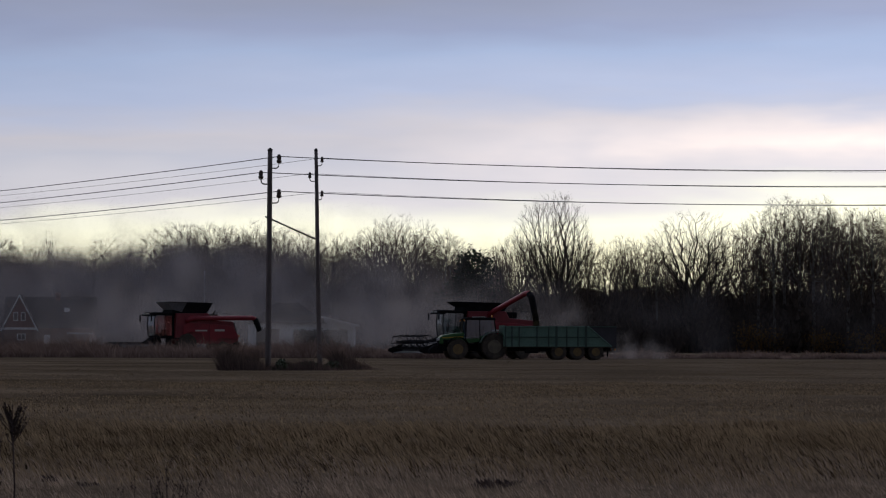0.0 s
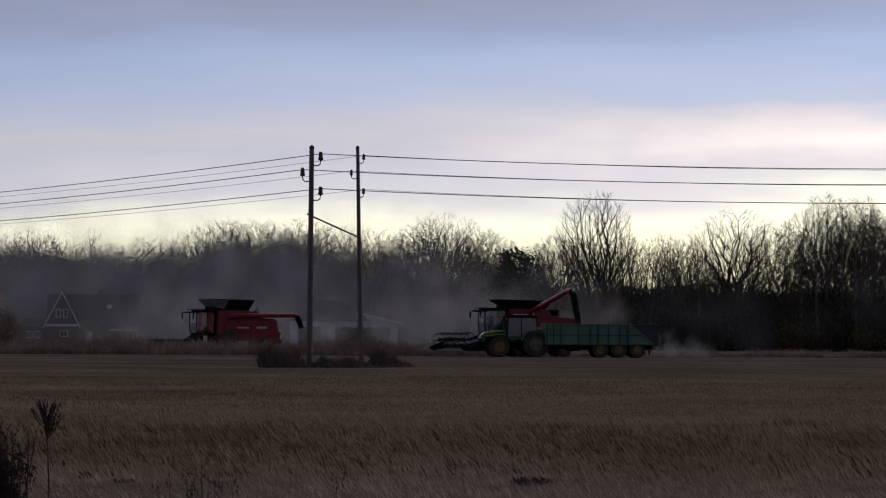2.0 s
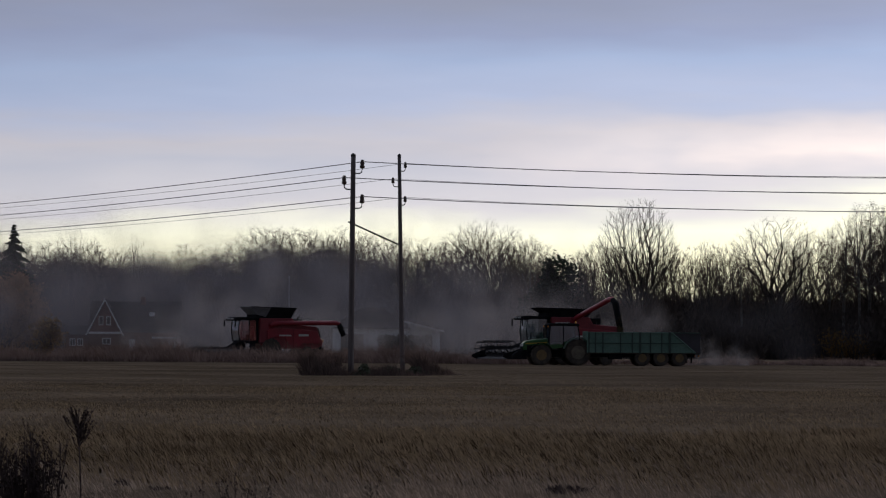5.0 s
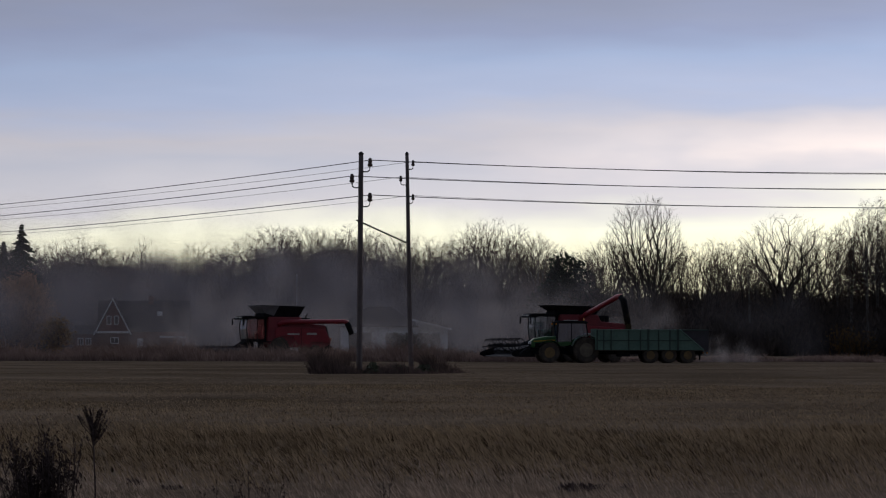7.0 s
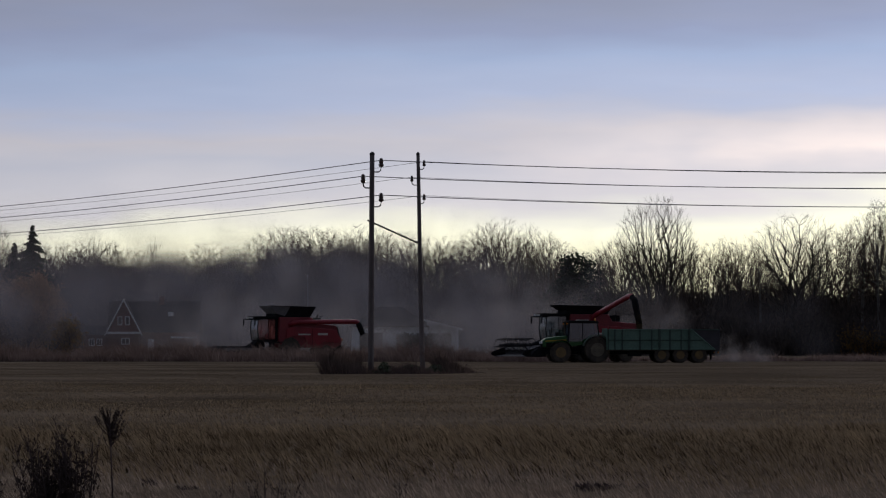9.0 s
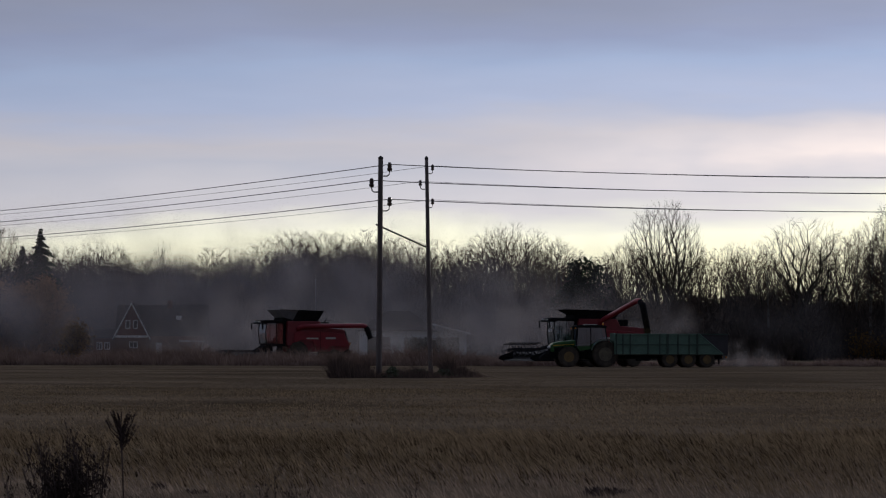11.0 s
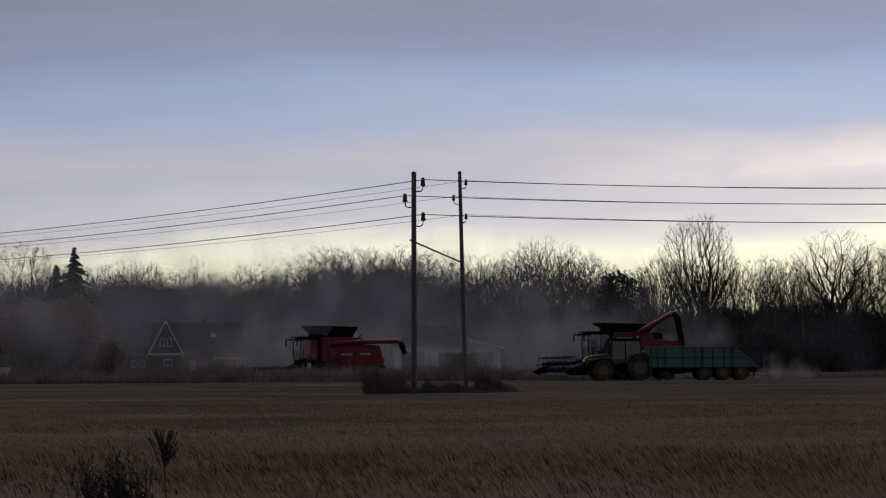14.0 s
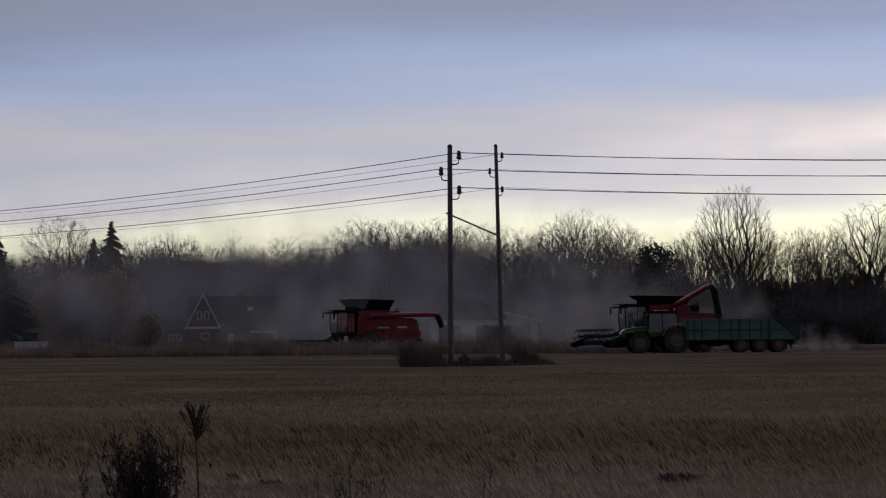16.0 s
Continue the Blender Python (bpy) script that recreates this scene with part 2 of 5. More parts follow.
# ---- ground ----
def rise(x, y):
    """Gentle unevenness of the field."""
    return 0.05 * noise.noise(Vector((x * 0.05, y * 0.05, 0))) + 0.025 * noise.noise(Vector((x * 0.3, y * 0.2, 3)))


def build_ground():
    s = Shape()
    xs = [-4000, -1500, -600, -250] + [-120 + 6 * i for i in range(46)] + [260, 600, 1500, 4000]
    ys = [-1500, -300, -60, 0, 15] + [25 + 1.5 * i for i in range(60)] + [115 + 8 * i for i in range(26)] + [330, 380, 450, 600, 900, 1600, 4500]
    for y in ys:
        for x in xs:
            near = -130 < x < 160 and 0 < y < 330
            s.v.append((x, y, rise(x, y) if near else 0.0))
    w = len(xs)
    for j in range(len(ys) - 1):
        for i in range(w - 1):
            a = j * w + i
            s.f.append((a, a + 1, a + 1 + w, a + w))
    return tagged(part("ground", s, SOIL, smooth=True), "stubble field of olive-brown soil and cut straw", "ground", kind="structure")


build_ground()


def blades(s, rng, x, y, h, w, lean=(-0.35, 0.0), spread=0.5, z=None):
    """One bent straw: two tapered pieces."""
    z = rise(x, y) - 0.01 if z is None else z
    lx = (lean[0] + rng.uniform(-spread, spread)) * h
    ly = (lean[1] + 0.22 + rng.uniform(-0.10, 0.10)) * h      # all alike, tilted back so that the near faces catch even sky light
    a = rng.uniform(-0.3, 0.3)
    dx, dy = w * math.cos(a), w * math.sin(a)
    n = len(s.v)
    s.v += [(x - dx, y - dy, z), (x + dx, y + dy, z), (x + lx * 0.4 + dx * 0.6, y + ly * 0.4 + dy * 0.6, z + h * 0.62), (x + lx * 0.4 - dx * 0.6, y + ly * 0.4 - dy * 0.6, z + h * 0.62),
            (x + lx, y + ly, z + h)]
    s.f += [(n, n + 1, n + 2, n + 3), (n + 3, n + 2, n + 4)]


def build_stubble(name, label, y0, y1, count, hmin, hmax, w, lean, seed, tufty=0.3, material=STRAW):
    rng, s = random.Random(seed), Shape()
    made = 0
    while made < count:
        y = y0 + (y1 - y0) * rng.random() ** 1.15
        x = y * rng.uniform(-0.135, 0.182)
        ragged = min(y - y0, y1 - y) / (0.3 * (y1 - y0)) + 0.7 * noise.noise(Vector((x * 0.35, y * 0.12, seed)))
        if rng.random() > ragged:
            continue
        patch = noise.noise(Vector((x * 0.10, y * 0.045, 7))) + 0.5 * noise.noise(Vector((x * 0.6, y * 0.3, 9)))
        row = 0.5 + 0.5 * math.sin(y * 2 * math.pi / 3.2 + 0.6 * noise.noise(Vector((x * 0.1, y * 0.1, 1))))
        if rng.random() > 0.62 + 0.2 * patch + 0.12 * row + 0.9 * tufty * noise.noise(Vector((x * 6.0, y * 0.9, 5))):
            continue
        h = rng.uniform(hmin, hmax) * (1 + 0.2 * patch + 0.8 * tufty * noise.noise(Vector((x * 6.0, y * 0.9, 5))))
        blades(s, rng, x, y, max(h, 0.03), w * rng.uniform(0.6, 1.4), lean)
        made += 1
    return tagged(part(name, s, material), label, "grass", kind="stuff")


build_stubble("pale_grass", "bleached withered grass lying along the near field edge", 27, 48, 30000, 0.03, 0.11, 0.0036, (-0.7, 0.1), 4, 0.8, PALEGRASS)
build_stubble("rough_grass", "rough brown stubble leaning in tufts near the field edge", 36, 66, 46000, 0.03, 0.15, 0.0042, (-0.7, 0.1), 1, 1.2)
# the two dark layers paint shaded gaps into the near and middle field
build_stubble("shade_gap_stubble", "dark straw tufts standing in for shaded gaps low among the rough stubble", 38, 62, 13000, 0.025, 0.10, 0.0065, (-0.7, 0.1), 6, 2.6, DARKSTRAW)
build_stubble("dark_stubble", "dark straw scattered through the field as shade between the stalks", 56, 150, 15000, 0.02, 0.05, 0.006, (-0.5, 0.0), 7, 1.8, DARKSTRAW)
build_stubble("stubble", "short dry cereal stubble over the field", 46, 150, 95000, 0.02, 0.065, 0.0055, (-0.5, 0.0), 2, 0.5)
build_stubble("far_stubble", "short olive-brown stubble further out", 90, 320, 80000, 0.015, 0.04, 0.012, (-0.1, 0.0), 3, 0.3, FARSTRAW)


def build_strip():
    """The uncut margin of tall dry grass: hummocks of bent straw, higher towards the farm."""
    rng, s = random.Random(5), Shape()
    for i in range(900):
        y = rng.uniform(284, 298)
        x = y * rng.uniform(-0.14, 0.19)
        tall = 2.1 if x < 6 else max(0.95, 2.1 - (x - 6) * 0.10)
        h = tall * (0.62 + 0.5 * noise.noise(Vector((x * 0.22, y * 0.3, 2)))) * rng.uniform(0.6, 1.15) * (1.0 if y > 288 else 0.75)
        w = h * rng.uniform(1.2, 2.4)
        for k in range(60):
            a, d = rng.uniform(0, 6.28), rng.random() ** 0.5
            bx, by = x + 0.6 * w * d * math.cos(a), y + 0.6 * w * d * math.sin(a)
            blades(s, rng, bx, by, max(0.12, h * (1.1 - 0.75 * d * d) * rng.uniform(0.6, 1.1)), 0.03, (1.3 * d * math.cos(a) - 0.3, -0.5), 0.6, z=-0.02)
    return tagged(part("tall_grass", s, STRIP), "lumpy strip of tall dry reddish-brown grass across the field", "grass", kind="stuff")


build_strip()


# ---- power line ----
POLE_A, POLE_B = (0.0, 176.0), (2.29, 180.0)
HEIGHT_A, HEIGHT_B = 10.72, 10.92


def insulator(pole, r, z, side, size, face):
    """A swan-neck iron hook carrying a ribbed insulator; the wire rests on its groove."""
    hook = Shape().tube([(side * r * 0.6, face, z - 0.30 * size), (side * (r + 0.16 * size), face, z - 0.30 * size), (side * (r + 0.24 * size), face, z - 0.24 * size),
                         (side * (r + 0.26 * size), face, z - 0.10 * size)], 0.022 * size + 0.008, 6)
    h = part("insulator_hook", hook, IRON, pole, "bent iron insulator hook")
    c = (side * (r + 0.26 * size), face)
    prof = [(0.06, -0.10), (0.10, -0.08), (0.105, 0.0), (0.075, 0.02), (0.085, 0.06), (0.095, 0.12), (0.06, 0.15), (0.075, 0.19), (0.05, 0.24)]
    s = Shape().tube([(*c, z + p[1] * size) for p in prof], [p[0] * size for p in prof], 10)
    part("insulator", s, PORCELAIN, h, "dark ribbed insulator", smooth=True)
    return (c[0], c[1], z + 0.16 * size)


def utility_pole(pos, top, r0, r1, lean, size, bend):
    pole = thing("utility_pole", pose(pos[0], pos[1], 0), "weathered round wooden power pole in a tuft of dead grass", "utility pole", "poles of the power line")
    ks = [i / 10 for i in range(11)]
    axis = [(lean * (1 - k) + bend * math.sin(math.pi * k) * (1 - k), 0, -0.3 + (top + 0.3) * k) for k in ks]
    part("shaft", Shape().tube(axis, [r0 + (r1 - r0) * k for k in ks], 12), POLEWOOD, pole, smooth=True)
    part("cap", Shape().tube([(0, 0, top - 0.05), (0, 0, top + 0.02), (0, 0, top + 0.10)], [r1 * 1.15, r1 * 1.15, 0.03], 10), IRON, pole, "dark pole cap")
    return pole, [insulator(pole, r1, z, sd, size, -0.02) for z, sd in ((top - 0.52, 1), (top - 1.30, -1), (top - 2.22, 1))]


pole_a, ends_a = utility_pole(POLE_A, HEIGHT_A, 0.150, 0.115, -0.06, 1.25, 0.0)
pole_b, ends_b = utility_pole(POLE_B, HEIGHT_B, 0.130, 0.085, 0.26, 0.85, -0.05)
brace = Shape().tube([(-0.20, -0.14, 7.45), (POLE_B[0] + 0.02, POLE_B[1] - POLE_A[1] - 0.12, 6.46)], 0.045, 8)
part("brace", brace, POLEWOOD, pole_a, "slanting round timber brace")


def wire(start, step, sag, r, name="power_cable"):
    pts = []
    for i in range(25):
        k = i / 24
        p = Vector(start) + k * Vector(step)
        p.z -= sag * 4 * k * (1 - k)
        pts.append(p)
    ob = part(name, Shape().tube(pts, r, 5), CABLE, smooth=True)
    return tagged(ob, "thin dark overhead power cable slung between poles", "cable", "cables of the power line")


for pos, ends, r in ((POLE_A, ends_a, 0.021), (POLE_B, ends_b, 0.010)):
    for e in ends:
        p = (pos[0] + e[0], pos[1] + e[1], e[2])
        wire(p, (-46.0, 95.0, 0.0), 0.45, r)
        wire(p, (52.0, 2.0, 0.2), 0.62, r)


# ---- trees ----
def crown_points(rng, spec, height):
    """Points spread through the crown's outline: an egg, lumpy and open inside."""
    low, wide, belly = spec["low"] * height, spec["wide"] * height, spec["belly"]
    lumps = [(rng.uniform(0, 6.28), rng.uniform(0.2, 1.0)) for _ in range(7)]
    pts = []
    while len(pts) < spec["count"]:
        k = rng.random()
        if k < belly:
            r = math.sqrt(max(0.0, 1 - ((belly - k) / belly) ** 2)) * 0.75 + 0.25 * k / belly
        else:
            r = math.sqrt(max(0.0, 1 - ((k - belly) / (1 - belly)) ** 2))
        if rng.random() > r * r + 0.12:
            continue
        a = rng.uniform(0, 2 * math.pi)
        lump = 1.0 + sum(spec["lump"] * math.cos(a - la) * math.exp(-((k - lk) / 0.2) ** 2) for la, lk in lumps)
        d = wide * r * lump * rng.random() ** 0.42
        pts.append((d * math.cos(a), d * math.sin(a), low + (height - low) * k))
    return np.array(pts)


def branching(rng, spec, height, r_base):
    """Joins the points of a crown into limbs, each to the limb that reaches it by the shortest climb."""
    fork = spec["fork"] * height
    top = spec["lead"] * height
    n0 = 7
    sway = (rng.uniform(-0.03, 0.03) * height, rng.uniform(-0.03, 0.03) * height)
    nodes = [(sway[0] * (i / (n0 - 1)) ** 2, sway[1] * (i / (n0 - 1)) ** 2, -0.3 + (top + 0.3) * i / (n0 - 1)) for i in range(n0)]
    parent = [-1] + list(range(n0 - 1))
    path = [abs(n[2] - fork) if n[2] >= fork else 1e6 for n in nodes]
    if min(path) > 1e5:
        path[-1] = 0.0
    pts = crown_points(rng, spec, height)
    order = np.argsort(np.linalg.norm((pts - (0, 0, fork)) * (1, 1, 0.8), axis=1))
    pos = np.zeros((n0 + len(pts), 3))
    pos[:n0] = nodes
    cost = np.zeros(n0 + len(pts))
    cost[:n0] = path
    for i, o in enumerate(order):
        m = n0 + i
        d = pts[o] - pos[:m]
        dist = np.linalg.norm(d, axis=1)
        slope = d[:, 2] / np.maximum(dist, 0.01)
        total = dist * (1 + spec["climb"] * np.maximum(0.0, spec["steep"] - slope)) + spec["direct"] * cost[:m]
        q = int(np.argmin(total))
        pos[m], cost[m] = pts[o], cost[q] + dist[q]
        parent.append(q)
    share = np.ones(len(pos))
    for i in range(len(pos) - 1, 0, -1):
        share[parent[i]] += share[i]
    power = math.log(r_base / spec["tip"]) / math.log(share[0])
    return pos.tolist(), parent, [float(v) for v in spec["tip"] * share ** power]


def bare_tree(seed, height, r, spec, label, bark, name="bare_tree", group="trees of the wood", crown=True):
    """A leafless tree: a tapered trunk that forks into ever thinner limbs, and a crown of fine twigs."""
    rng = random.Random(seed)
    pos, parent, rad = branching(rng, spec, height, r)
    wood, twigs = Shape(), Shape()
    for i in range(1, len(pos)):
        a, b = Vector(pos[parent[i]]), Vector(pos[i])
        e = b - a
        length = e.length
        bend = Vector((rng.uniform(-1, 1), rng.uniform(-1, 1), rng.uniform(-0.9, 0.2))) * length * spec["bend"] * (i > 7)
        mid = a.lerp(b, 0.5) + bend
        r0 = min(rad[parent[i]], rad[i] * 1.5)
        if rad[i] > 0.028:
            wood.tube([a, mid, b], [r0, (r0 + rad[i]) / 2, rad[i]], 8 if i < 7 else 5 if rad[i] > 0.06 else 3, cap=False)
        else:
            u = Vector((rng.uniform(-1, 1), rng.uniform(-0.5, 0.5), rng.uniform(-0.6, 0.6))).cross(e)
            u = u.normalized() * rad[i] if u.length > 1e-6 else Vector((rad[i], 0, 0))
            twigs.face(a - u, a + u, mid + u * 0.9, mid - u * 0.9)
            twigs.face(mid - u * 0.9, mid + u * 0.9, b + u * 0.6, b - u * 0.6)
        if i < 7:
            continue
        out = Vector((pos[i][0], pos[i][1], 0)).normalized() * 0.5 + e.normalized() * 0.6 + Vector((0, 0, spec["up"]))
        for k in range(spec["fine"]):
            q = a.lerp(b, rng.uniform(0.3, 1.0))
            t = (out * 1.5 + Vector((rng.uniform(-1, 1), rng.uniform(-1, 1), rng.uniform(-0.7, 0.7)))).normalized() * spec["spray"] * rng.uniform(0.5, 1.3)
            u = Vector((rng.uniform(-1, 1), 0, rng.uniform(-1, 1))).normalized() * spec["twig"]
            twigs.face(q - u, q + u, q + t * 0.6 + u * 0.5, q + t)
            side = (t + Vector((rng.uniform(-1, 1), rng.uniform(-1, 1), rng.uniform(-0.3, 0.8))) * t.length * 0.7) * 0.55
            twigs.face(q + t * 0.45 - u * 0.6, q + t * 0.45 + u * 0.6, q + t * 0.45 + side)
    t = thing(name, pose(0, 0, 0), label, "tree", group)
    part("trunk", wood, bark, t)
    part("crown", twigs, TWIG, t, "leafless crown of fine twigs", kind="stuff")
    return t


BROAD = dict(count=620, low=0.20, wide=0.36, belly=0.5, lump=0.22, fork=0.22, lead=0.34, climb=0.9, steep=0.35, direct=0.66, tip=0.011, bend=0.05, fine=7, up=0.3, spray=0.7, twig=0.010)
ASH = dict(BROAD, low=0.24, wide=0.29, belly=0.52, fork=0.22, lead=0.30, climb=1.6, steep=0.65, direct=0.74, up=0.6, bend=0.03)
SLIM = dict(BROAD, count=420, low=0.36, wide=0.14, belly=0.42, lump=0.35, fork=0.34, lead=0.94, climb=1.2, steep=0.45, up=0.35, fine=6, twig=0.009, tip=0.010)
SCRUB = dict(BROAD, count=260, low=0.05, wide=0.42, belly=0.5, fork=0.02, lead=0.15, climb=0.8, steep=0.5, up=0.5, fine=7, spray=0.6, tip=0.010)


def place(t, x, y, turn, sx, sz):
    t.scale = (sx, sx, sz)
    t.matrix_basis = pose(x, y, 0, 0, 0, turn) @ Matrix.Diagonal((sx, sx, sz, 1))
    return t


def plant(proto, x, y, turn, sx, sz):
    """A copy of a tree in its own size and turn."""
    proto.scale = (sx, sx, sz)
    return copy_thing(proto, pose(x, y, 0, 0, 0, turn))


L_BROAD, L_SLIM = "leafless broad-crowned tree at the edge of the wood", "slender leafless tree with a narrow upright crown"
PROTO = {
    "broad": [bare_tree(11 + i, 14.0, 0.30, BROAD, L_BROAD, BARK) for i in range(4)],
    "ash": [bare_tree(31 + i, 14.0, 0.28, ASH, "leafless tree with steep branches at the wood's edge", BARK) for i in range(4)],
    "slim": [bare_tree(51 + i, 16.0, 0.17, SLIM, L_SLIM, BIRCH) for i in range(4)],
    "scrub": [bare_tree(71 + i, 6.0, 0.12, SCRUB, "dense leafless shrub at the foot of the wood", BARK, "bare_shrub", "shrubs of the wood") for i in range(3)],
}
HOME = [p for ps in PROTO.values() for p in ps]


def skyline(stops, x):
    for (x0, z0), (x1, z1) in zip(stops, stops[1:]):
        if x0 <= x <= x1:
            return z0 + (z1 - z0) * (x - x0) / (x1 - x0)
    return stops[0][1] if x < stops[0][0] else stops[-1][1]


# tree-top heights along the wood, as it stands at a depth of 500 m
TOPS = [(-68.60, 13.40), (-59.98, 13.79), (-50.59, 13.95), (-40.41, 14.89), (-34.93, 14.11), (-27.09, 14.11), (-21.61, 15.20),
        (-16.91, 14.26), (-13.00, 16.14), (-6.73, 17.16), (-0.47, 17.01), (3.45, 15.75), (10.49, 14.89), (14.41, 16.14),
        (17.54, 17.71), (21.46, 16.77), (25.37, 16.14), (27.72, 13.40), (32.42, 15.52), (36.34, 15.75), (45.73, 14.89),
        (53.56, 15.36), (60.61, 16.93), (66.88, 17.71), (71.57, 18.88), (90.37, 18.88)]


def build_wood():
    rng = random.Random(8)
    for depth, step, kinds, tall in ((508, 3.6, ("ash", "broad", "slim", "ash"), 1.0), (528, 4.0, ("broad", "ash"), 1.0), (548, 3.6, ("broad", "ash", "broad"), 1.02)):
        x = -0.15 * depth
        while x < 0.19 * depth:
            y = depth + rng.uniform(-9, 9)
            if x * 500 / y > 29 and rng.random() < 0.5:      # the wood thins out here
                x += step
                continue
            h = skyline(TOPS, x * 500 / y) * y / 500 * tall * rng.uniform(0.90, 1.06)
            kind = kinds[rng.randrange(len(kinds))]
            p = PROTO[kind][rng.randrange(4)]
            base = 16.0 if kind == "slim" else 14.0
            k = h / base
            plant(p, x, y, rng.uniform(0, 360), k * rng.uniform(0.85, 1.15), k)
            x += step * rng.uniform(0.6, 1.4)


build_wood()


def build_thicket(name, label, x0, x1, y0, y1, h0, h1, count, seed, material, w=0.05, clump=0.12):
    """Undergrowth: crossing stems and sprays of twigs, of uneven height."""
    rng, s = random.Random(seed), Shape()
    for i in range(count):
        y = rng.uniform(y0, y1)
        x = rng.uniform(x0, x1)
        top = (h0 + (h1 - h0) * (0.5 + 0.9 * noise.noise(Vector((x * clump, y * 0.05, seed)))))
        z = top * rng.random() ** 0.8
        n = 1.0 - 0.4 * z / max(top, 0.1)
        e = Vector((rng.uniform(-0.6, 0.6), rng.uniform(-0.5, 0.5), rng.uniform(0.4, 1.3))) * 1.5 * n
        u = Vector((rng.uniform(-1, 1), rng.uniform(-0.3, 0.3), rng.uniform(-0.5, 0.5))).normalized() * w * rng.uniform(0.6, 1.6)
        q = Vector((x, y, max(z - 0.4, -0.05)))
        s.face(q - u, q + u, q + e)
    return tagged(part(name, s, material), label, "undergrowth", kind="stuff")


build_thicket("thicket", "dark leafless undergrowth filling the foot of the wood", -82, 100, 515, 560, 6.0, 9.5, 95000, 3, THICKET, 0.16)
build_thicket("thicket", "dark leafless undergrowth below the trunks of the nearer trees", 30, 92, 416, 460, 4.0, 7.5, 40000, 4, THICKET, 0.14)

def build_far_wood():
    """The depth of the wood: close-set crowns of fine twigs over undergrowth and stems."""
    rng, s = random.Random(14), Shape()
    for i in range(430):
        y = rng.uniform(536, 592)
        x = y * rng.uniform(-0.155, 0.195)
        at = x * 500 / y
        dense = at < 5
        if not dense and rng.random() < (0.45 if at < 29 else 0.8):
            continue
        top = skyline(TOPS, at) * y / 500 * rng.uniform(0.80, 0.985)
        if at > 29:
            top *= 0.72
        wide, tall = rng.uniform(2.2, 4.2), top * rng.uniform(0.55, 0.7)
        root = Vector((x, y, top - tall))
        for k in range(900 if dense else 480):
            d = Vector((rng.gauss(0, 1), rng.gauss(0, 1), rng.gauss(0, 1))).normalized() * rng.random() ** 0.45
            p = Vector((x + d.x * wide, y + d.y * wide, top - tall / 2 + d.z * tall / 2))
            e = ((p - root).normalized() + Vector((rng.gauss(0, 0.3), rng.gauss(0, 0.3), 0.25 + rng.gauss(0, 0.2)))).normalized() * rng.uniform(0.5, 1.2)
            u = Vector((rng.uniform(-1, 1), 0, rng.uniform(-0.5, 0.5))).normalized() * rng.uniform(0.014, 0.034)
            s.face(p - e * 0.6 - u, p - e * 0.6 + u, p + e * 0.4)
    for i in range(110000):      # undergrowth
        y = rng.uniform(548, 590)
        x = y * rng.uniform(-0.155, 0.195)
        top = (11.5 if x < 4 else 9.8 if x < 30 else 8.6) * y / 545 + 1.6 * noise.noise(Vector((x * 0.28, y * 0.1, 6)))
        z = top * rng.random() ** 0.85
        if rng.random() < (z / top - 0.5) / 0.5:
            continue
        e = Vector((rng.gauss(0, 0.42), rng.uniform(-0.4, 0.4), rng.uniform(0.2, 1.1))) * rng.uniform(0.5, 1.3)
        u = Vector((rng.uniform(-1, 1), 0, rng.uniform(-0.4, 0.4))).normalized() * rng.uniform(0.04, 0.12)
        q = Vector((x, y, z - 0.5))
        s.face(q - u, q + u, q + e)
    for i in range(26000):      # the close-set stems and ivy at the back
        y = rng.uniform(594, 604)
        x = y * rng.uniform(-0.155, 0.195)
        q = Vector((x, y, (11.0 if x < 4 else 8.6 if x < 32 else 7.4) * rng.random() - 0.3))
        u = Vector((rng.uniform(0.15, 0.4), 0, rng.uniform(-0.2, 0.2)))
        s.face(q - u, q + u, q + Vector((rng.uniform(-0.4, 0.4), 0, rng.uniform(0.8, 1.8))))
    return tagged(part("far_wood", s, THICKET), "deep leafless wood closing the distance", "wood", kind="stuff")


build_far_wood()


def spruce(x, y, height, width, seed, label, name="spruce_tree"):
    rng = random.Random(seed)
    t = thing(name, pose(x, y, 0, 0, 0, seed * 37), label, "tree", "evergreens by the wood")
    part("trunk", Shape().tube([(0, 0, -0.3), (0, 0, height * 0.5), (0, 0, height)], [height * 0.02, height * 0.012, 0.02], 7), BARK, t)
    s = Shape()
    z = height * 0.06
    while z < height:
        k = 1 - z / height
        r = width * k * rng.uniform(0.6, 1.2) + 0.12
        n = 4 + int(5 * k)
        for i in range(n):
            a = 2 * math.pi * (i + rng.random()) / n
            rr = r * rng.uniform(0.7, 1.1)
            d = Vector((math.cos(a), math.sin(a), -0.25 - 0.2 * k))
            side = Vector((-math.sin(a), math.cos(a), 0))
            m = 4 + int(4 * rr)
            for j in range(m):
                p = Vector((0, 0, z + 0.25 * math.sin(i * 2.1 + z * 7))) + d * rr * (j + 0.6) / m
                for sg in (-1, 1):
                    e = (d * 0.6 + side * sg * rng.uniform(0.4, 1.0) + Vector((0, 0, rng.uniform(-0.6, 0.3)))) * (0.16 + 0.34 * min(rr, 1.3)) * (1.1 - 0.5 * j / m)
                    u = Vector((0, 0, 1)).cross(e).normalized() * 0.16 + Vector((0, 0, 0.12))
                    s.face(p - u, p + u, p + e)
            s.face(Vector((0, 0, z + 0.1)), Vector((0, 0, z - 0.1)), Vector((0, 0, z)) + d * rr)
        z += 0.16 + 0.16 * k
    part("needles", s, NEEDLE, t, "dark drooping needle sprays", kind="stuff")
    return t


